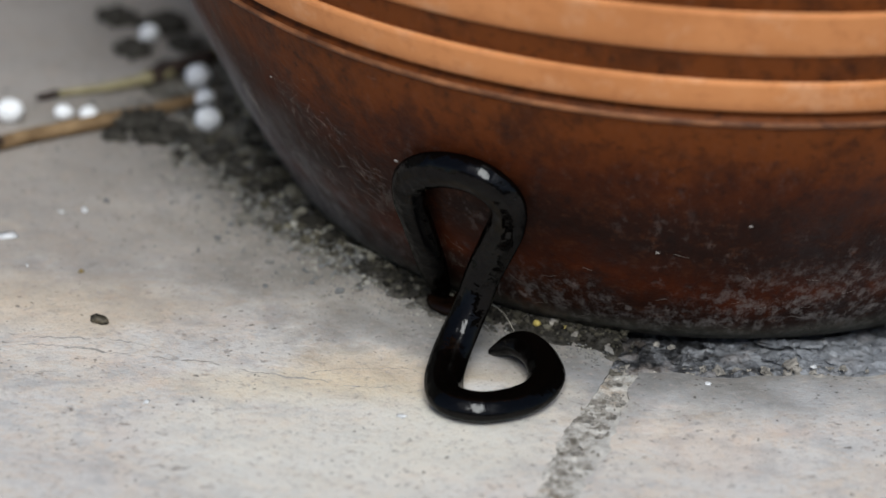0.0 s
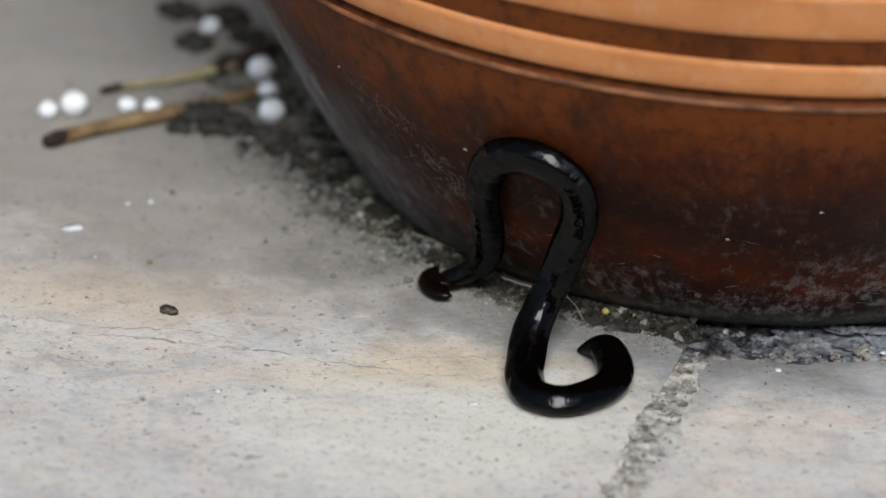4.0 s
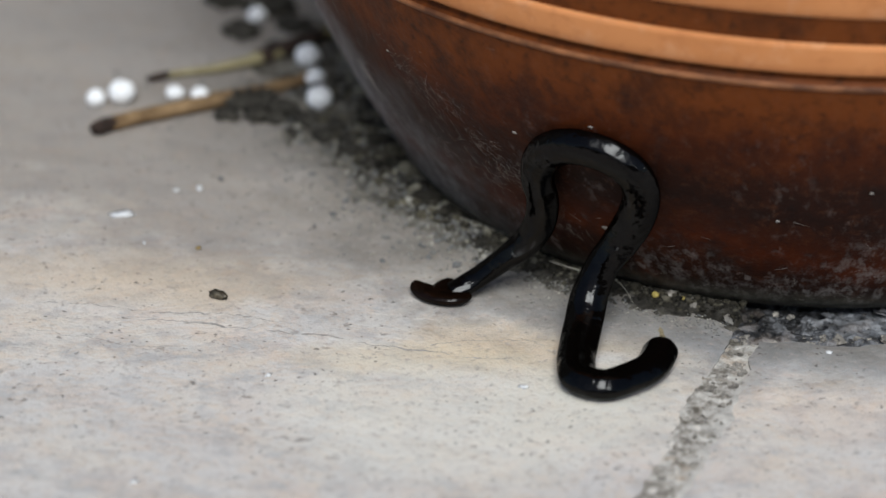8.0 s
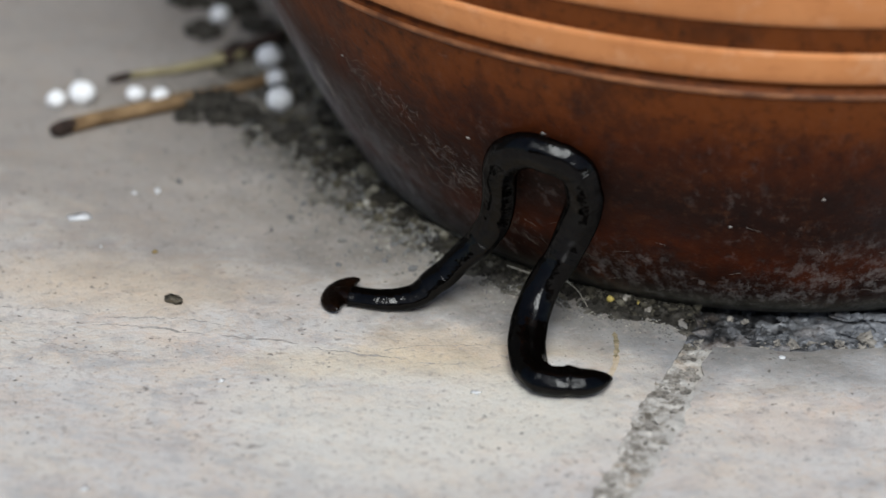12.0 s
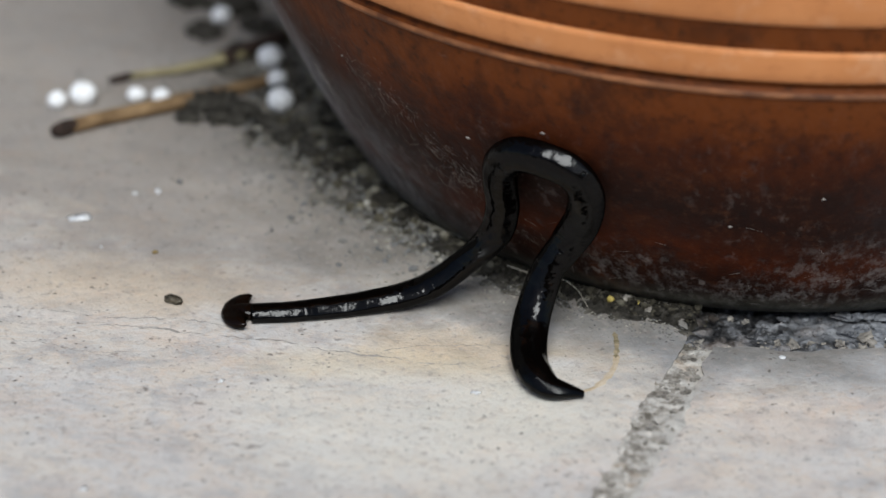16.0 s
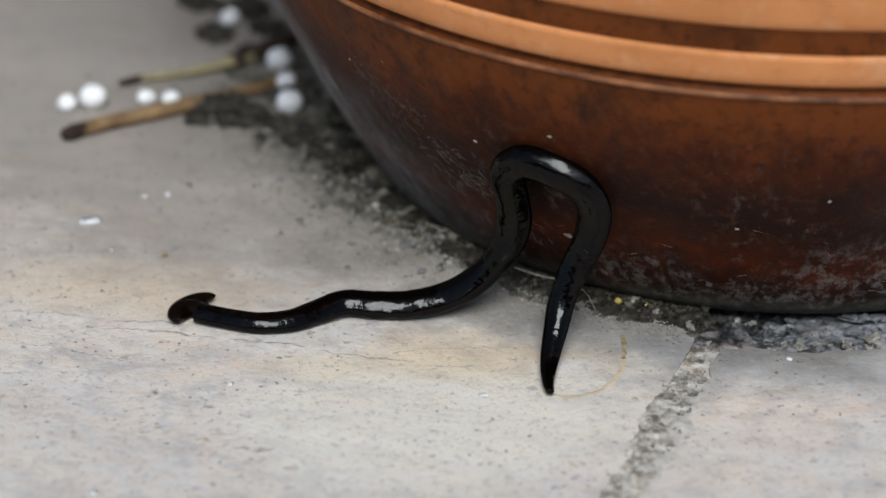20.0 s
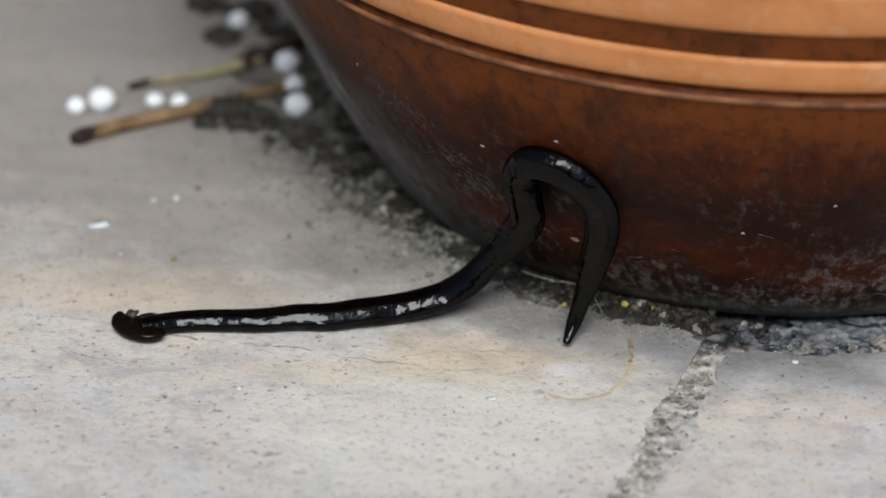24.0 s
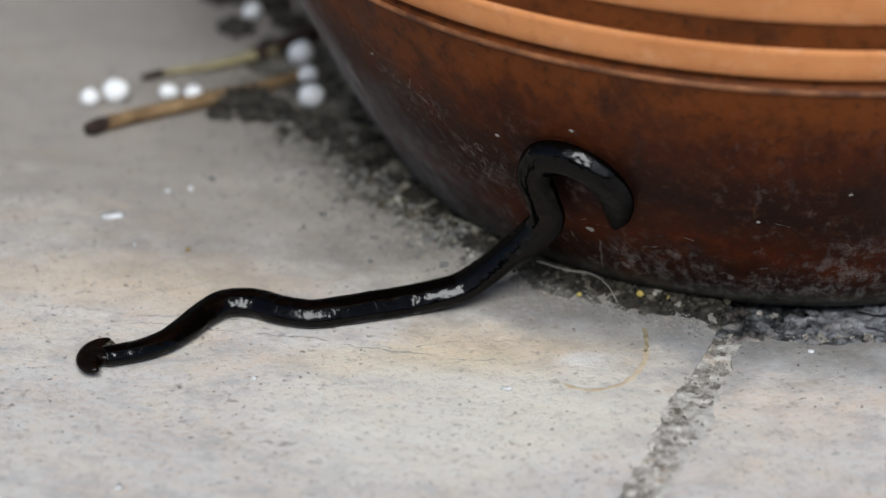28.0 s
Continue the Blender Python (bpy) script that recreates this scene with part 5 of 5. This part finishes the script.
    crawl(18, (-31.4, -21.9, 0.9, 168), 26, 22, -28.8, -23.1, 1.8, -24.6, -23.4, 1.7, -20.6, -22.6, 1.7, -16.7, -20.9, 1.7, -13.1, -19.0, 1.7, -9.5, -17.1, 2.1, -5.4, -17.0, 1.9, -1.3, -17.3, 2.4, 2.3, -17.3, 4.4, 5.3, -17.3, 7.4, 7.2, -17.7, 11.1, 7.9, -18.3, 15.1, 7.5, -19.4, 19.1, 7.2, -21.0, 23.0, 9.0, -23.3, 25.9, 12.4, -25.4, 26.5, 16.1, -26.3, 24.9, 18.4, -25.8, 21.6, 17.9, -25.1, 17.5, 15.9, -24.9, 13.9, 13.9, -25.5, 10.3, 12.8, -27.3, 6.7, 12.3, -30.3, 3.9, 12.2, -34.2, 2.4, 12.7, -38.3, 1.9, 15.8, -40.8, 1.8)
    crawl(19, (-32.6, -19.6, 0.9, 146), 26, 27, -30.9, -21.9, 1.9, -27.1, -23.4, 1.7, -23.0, -23.8, 1.7, -19.1, -22.1, 1.7, -15.6, -20.0, 1.7, -12.0, -18.1, 1.9, -7.9, -17.7, 1.8, -3.7, -17.9, 2.0, 0.3, -17.9, 3.0, 3.9, -17.8, 5.2, 6.6, -17.8, 8.4, 8.1, -18.2, 12.2, 8.0, -18.8, 16.3, 7.4, -20.0, 20.3, 7.7, -21.8, 24.0, 10.5, -24.1, 25.9, 14.2, -25.5, 25.0, 17.5, -25.6, 22.4, 18.5, -25.1, 18.5, 17.4, -25.1, 14.5, 15.6, -25.6, 10.8, 14.2, -27.2, 7.2, 13.1, -29.9, 4.2, 12.4, -33.6, 2.5, 12.6, -37.8, 1.9, 14.7, -41.3, 1.8)
    crawl(20, (-34.2, -19.3, 0.9, 150), 25, 31, -32.3, -21.7, 1.9, -28.4, -22.9, 1.7, -24.4, -23.9, 1.7, -20.4, -23.2, 1.7, -17.0, -20.9, 1.8, -13.5, -18.9, 2.1, -9.4, -18.9, 1.8, -5.2, -18.7, 1.8, -1.1, -18.4, 2.6, 2.6, -18.2, 4.4, 5.6, -18.0, 7.2, 7.6, -18.2, 10.8, 8.5, -18.7, 14.8, 8.0, -19.6, 18.9, 7.5, -21.1, 22.7, 9.7, -23.3, 25.2, 13.3, -25.1, 24.9, 16.9, -25.6, 23.0, 18.6, -25.1, 19.4, 18.1, -25.0, 15.3, 16.3, -25.4, 11.5, 14.9, -26.8, 7.9, 14.1, -29.3, 4.7, 13.4, -32.8, 2.6, 13.2, -36.9, 1.9, 13.9, -41.0, 1.7)
    crawl(21, (-36.0, -20.8, 0.9, 168), 24, 33, -33.8, -21.8, 1.8, -29.8, -22.3, 1.8, -25.8, -23.6, 1.7, -21.7, -24.0, 1.7, -18.2, -21.9, 1.8, -14.8, -19.7, 2.0, -10.8, -19.1, 1.8, -6.6, -18.8, 1.8, -2.5, -18.5, 2.2, 1.4, -18.3, 3.6, 4.9, -18.2, 5.9, 7.4, -18.2, 9.2, 8.7, -18.6, 13.1, 8.6, -19.3, 17.2, 7.8, -20.6, 21.1, 8.9, -22.5, 24.4, 12.3, -24.7, 25.1, 16.0, -25.6, 23.7, 18.4, -25.2, 20.4, 18.4, -25.1, 16.3, 17.1, -25.4, 12.3, 15.6, -26.6, 8.6, 14.5, -28.8, 5.3, 13.7, -32.1, 2.9, 13.2, -36.2, 2.0, 12.9, -40.3, 1.7)
    crawl(21.5, (-37.1, -21.9, 0.9, -178, 12), 24, 33, -34.9, -22.4, 1.8, -30.7, -22.9, 1.8, -26.6, -23.9, 1.7, -22.4, -24.5, 1.7, -18.8, -22.6, 1.8, -15.7, -20.0, 2.1, -11.6, -19.3, 1.8, -7.4, -19.0, 1.8, -3.2, -18.6, 2.1, 0.9, -18.5, 3.3, 4.6, -18.4, 5.4, 7.4, -18.4, 8.5, 8.8, -18.7, 12.5, 9.1, -19.3, 16.6, 8.2, -20.4, 20.6, 8.4, -22.2, 24.3, 11.6, -24.5, 25.6, 15.4, -25.8, 24.5, 18.2, -25.5, 21.4, 18.8, -25.1, 17.3, 17.5, -25.4, 13.2, 15.9, -26.3, 9.4, 14.7, -28.4, 5.9, 13.6, -31.5, 3.3, 13.0, -35.5, 2.1, 12.5, -39.7, 1.7)
    crawl(23.5, (-41.6, -23.3, 0.9, -177, 10), 24, 20, -39.2, -24.5, 1.7, -35.3, -23.7, 1.8, -31.3, -23.5, 1.8, -27.3, -23.9, 1.8, -23.4, -23.2, 1.9, -19.6, -22.1, 1.8, -15.6, -21.3, 1.7, -11.8, -20.3, 1.7, -7.9, -19.1, 1.8, -4.1, -18.2, 2.2, -0.3, -17.7, 3.6, 2.9, -17.4, 5.8, 5.7, -17.5, 8.7, 8.0, -18.0, 12.0, 9.1, -18.8, 15.6, 8.1, -19.8, 19.4, 7.8, -21.4, 23.0, 10.0, -23.5, 25.3, 13.6, -25.0, 24.6, 16.7, -25.1, 22.2, 18.6, -24.5, 18.7, 18.5, -24.1, 14.8, 17.3, -24.0, 11.0, 16.0, -24.6, 7.2, 14.6, -26.1, 3.8, 13.1, -29.1, 1.7)
    crawl(24, (-42.0, -24.6, 0.9, -130), 24, 17, -40.7, -24.4, 1.7, -36.8, -23.2, 1.8, -32.8, -22.6, 1.8, -28.7, -22.6, 1.8, -24.7, -22.4, 1.8, -20.7, -21.8, 1.9, -16.6, -21.4, 1.7, -12.7, -20.3, 1.8, -8.8, -19.2, 1.8, -4.8, -18.2, 2.2, -1.0, -17.7, 3.4, 2.3, -17.4, 5.7, 4.9, -17.4, 8.9, 7.3, -18.0, 12.1, 9.2, -19.0, 15.6, 8.8, -20.1, 19.4, 8.1, -21.7, 23.1, 9.8, -23.8, 26.0, 13.3, -25.5, 25.8, 16.6, -25.7, 23.5, 18.5, -24.9, 20.0, 18.8, -24.1, 16.1, 18.0, -23.5, 12.1, 17.1, -23.3, 8.2, 15.8, -23.9, 4.4, 14.4, -26.5, 1.7)
    crawl(25, (-40.2, -32.4, 0.9, -112), 23, 23, -38.4, -29.3, 1.7, -35.9, -26.1, 1.9, -32.7, -23.5, 1.9, -28.7, -22.4, 1.8, -24.6, -22.2, 1.8, -20.4, -22.3, 1.8, -16.4, -21.6, 1.7, -12.6, -19.8, 1.8, -8.8, -18.2, 1.8, -4.8, -17.2, 2.2, -0.8, -17.0, 3.3, 2.7, -16.9, 5.3, 5.7, -17.1, 8.2, 8.4, -17.9, 11.3, 9.6, -18.7, 15.1, 8.9, -19.8, 19.0, 8.0, -21.4, 22.8, 9.6, -23.5, 25.7, 13.1, -25.3, 25.5, 16.7, -25.9, 23.6, 19.2, -25.1, 20.4, 20.1, -23.6, 16.7, 19.6, -21.9, 12.9, 18.8, -20.3, 9.2, 17.9, -19.0, 5.4, 16.7, -19.8, 1.7)
    crawl(26, (-42.4, -34.1, 0.9, -147), 23, 18, -39.7, -33.0, 1.7, -37.9, -29.2, 1.8, -35.8, -25.6, 1.9, -32.8, -22.8, 2.0, -28.7, -21.9, 1.8, -24.6, -22.5, 1.8, -20.5, -22.9, 1.7, -16.5, -21.7, 1.7, -12.7, -20.0, 1.7, -8.8, -18.4, 1.8, -4.8, -17.3, 2.1, -0.8, -16.8, 3.4, 2.4, -16.4, 5.9, 5.5, -16.7, 8.7, 8.1, -17.5, 11.8, 9.2, -18.4, 15.7, 8.1, -19.6, 19.5, 7.5, -21.3, 23.2, 9.5, -23.6, 25.9, 13.1, -25.0, 25.0, 16.5, -25.2, 22.6, 18.7, -24.3, 19.2, 19.2, -22.3, 15.5, 18.7, -20.0, 12.0, 18.2, -17.7, 8.6, 17.6, -15.5, 5.1)
    crawl(27, (-45.0, -35.7, 0.9, -158), 23, 10, -42.3, -35.8, 1.7, -39.6, -32.9, 1.7, -37.5, -29.5, 1.8, -35.6, -26.0, 1.9, -33.2, -22.9, 2.0, -29.6, -21.3, 1.9, -25.7, -21.6, 1.8, -21.8, -22.3, 1.7, -17.9, -22.1, 1.7, -14.1, -20.7, 1.8, -10.5, -19.2, 1.7, -6.7, -17.9, 1.9, -3.0, -17.0, 2.7, 0.5, -16.4, 4.5, 3.6, -16.2, 7.0, 6.5, -16.8, 9.6, 8.8, -17.6, 12.7, 9.1, -18.5, 16.4, 7.9, -19.7, 20.0, 7.5, -21.4, 23.5, 9.9, -23.6, 25.5, 13.3, -24.7, 24.2, 16.5, -24.8, 21.9, 18.5, -23.9, 18.6, 18.9, -22.1, 15.1, 18.7, -20.2, 11.6)
    crawl(28, (-48.3, -34.9, 0.9, 175), 23, 8, -46.3, -35.1, 1.7, -42.5, -33.6, 1.7, -39.3, -31.1, 1.7, -37.0, -27.8, 1.8, -34.9, -24.3, 1.9, -32.1, -21.5, 2.1, -28.2, -21.1, 1.9, -24.5, -22.8, 1.8, -20.6, -23.6, 1.7, -16.7, -22.5, 1.7, -12.9, -21.1, 1.7, -9.1, -19.7, 1.7, -5.3, -18.5, 2.0, -1.4, -17.8, 2.9, 2.0, -17.2, 5.0, 5.0, -17.1, 7.7, 7.8, -17.6, 10.6, 9.9, -18.5, 13.8, 9.1, -19.5, 17.7, 8.1, -20.8, 21.3, 9.1, -22.8, 24.6, 12.2, -24.9, 25.5, 15.8, -25.8, 24.0, 18.3, -25.1, 21.0, 18.8, -23.3, 17.4, 18.3, -21.4, 13.9)
    rows = [[] for _ in SEGMENTS]
    for t, head, neck, tail, line in SHAPES:
        length = float(np.linalg.norm(np.diff(spline(line, 400), axis=0), axis=1).sum())
        length -= float(np.interp(t, [16, 18, 19.5, 21.5, 23.5, 25, 26], [0, 0.8, 2.4, 2.6, 1.5, 0.8, 0]))
        s = np.r_[np.linspace(0, neck, NECK, endpoint=False), np.linspace(neck, length - tail, BODY, endpoint=False), np.linspace(length - tail, length, TAIL)]
        p = spline(line, s)
        ahead = -np.gradient(p, axis=0)
        ups = np.array([surface_up(q) for q in p])
        for k in range(3):
            ups[:, k] = np.convolve(np.pad(ups[:, k], 15, "edge"), np.ones(31) / 31, "valid")
        # thin ends sink to the surface they lie on
        for i in range(len(p)):
            sink = (1 - segment_scale(i)) * 1.55
            rows[i].append((t, placed(p[i] - ups[i] * sink, ahead[i], ups[i])))
    for ob, r in zip(SEGMENTS, rows):
        walk(ob, r)
    walk(worm_head, [(t, head_pose(head)) for t, head, *_ in SHAPES])
    # the seed lies still until the head picks it up with one horn
    still = pose(-35.0 * MM, -17.4 * MM, 0.6 * MM, 0, 0, -35)
    under = pose(0.6 * MM, -0.6 * MM, -0.3 * MM, 0, 0, 60)
    stuck = pose(2.6 * MM, -1.8 * MM, 0.25 * MM, 0, 35, 40)
    walk(seed, [(0.0, still), (18.6, still)] + [(t, head_pose(head) @ (under if t < 22 else stuck)) for t, head, *_ in SHAPES if t > 18.9])


motions()
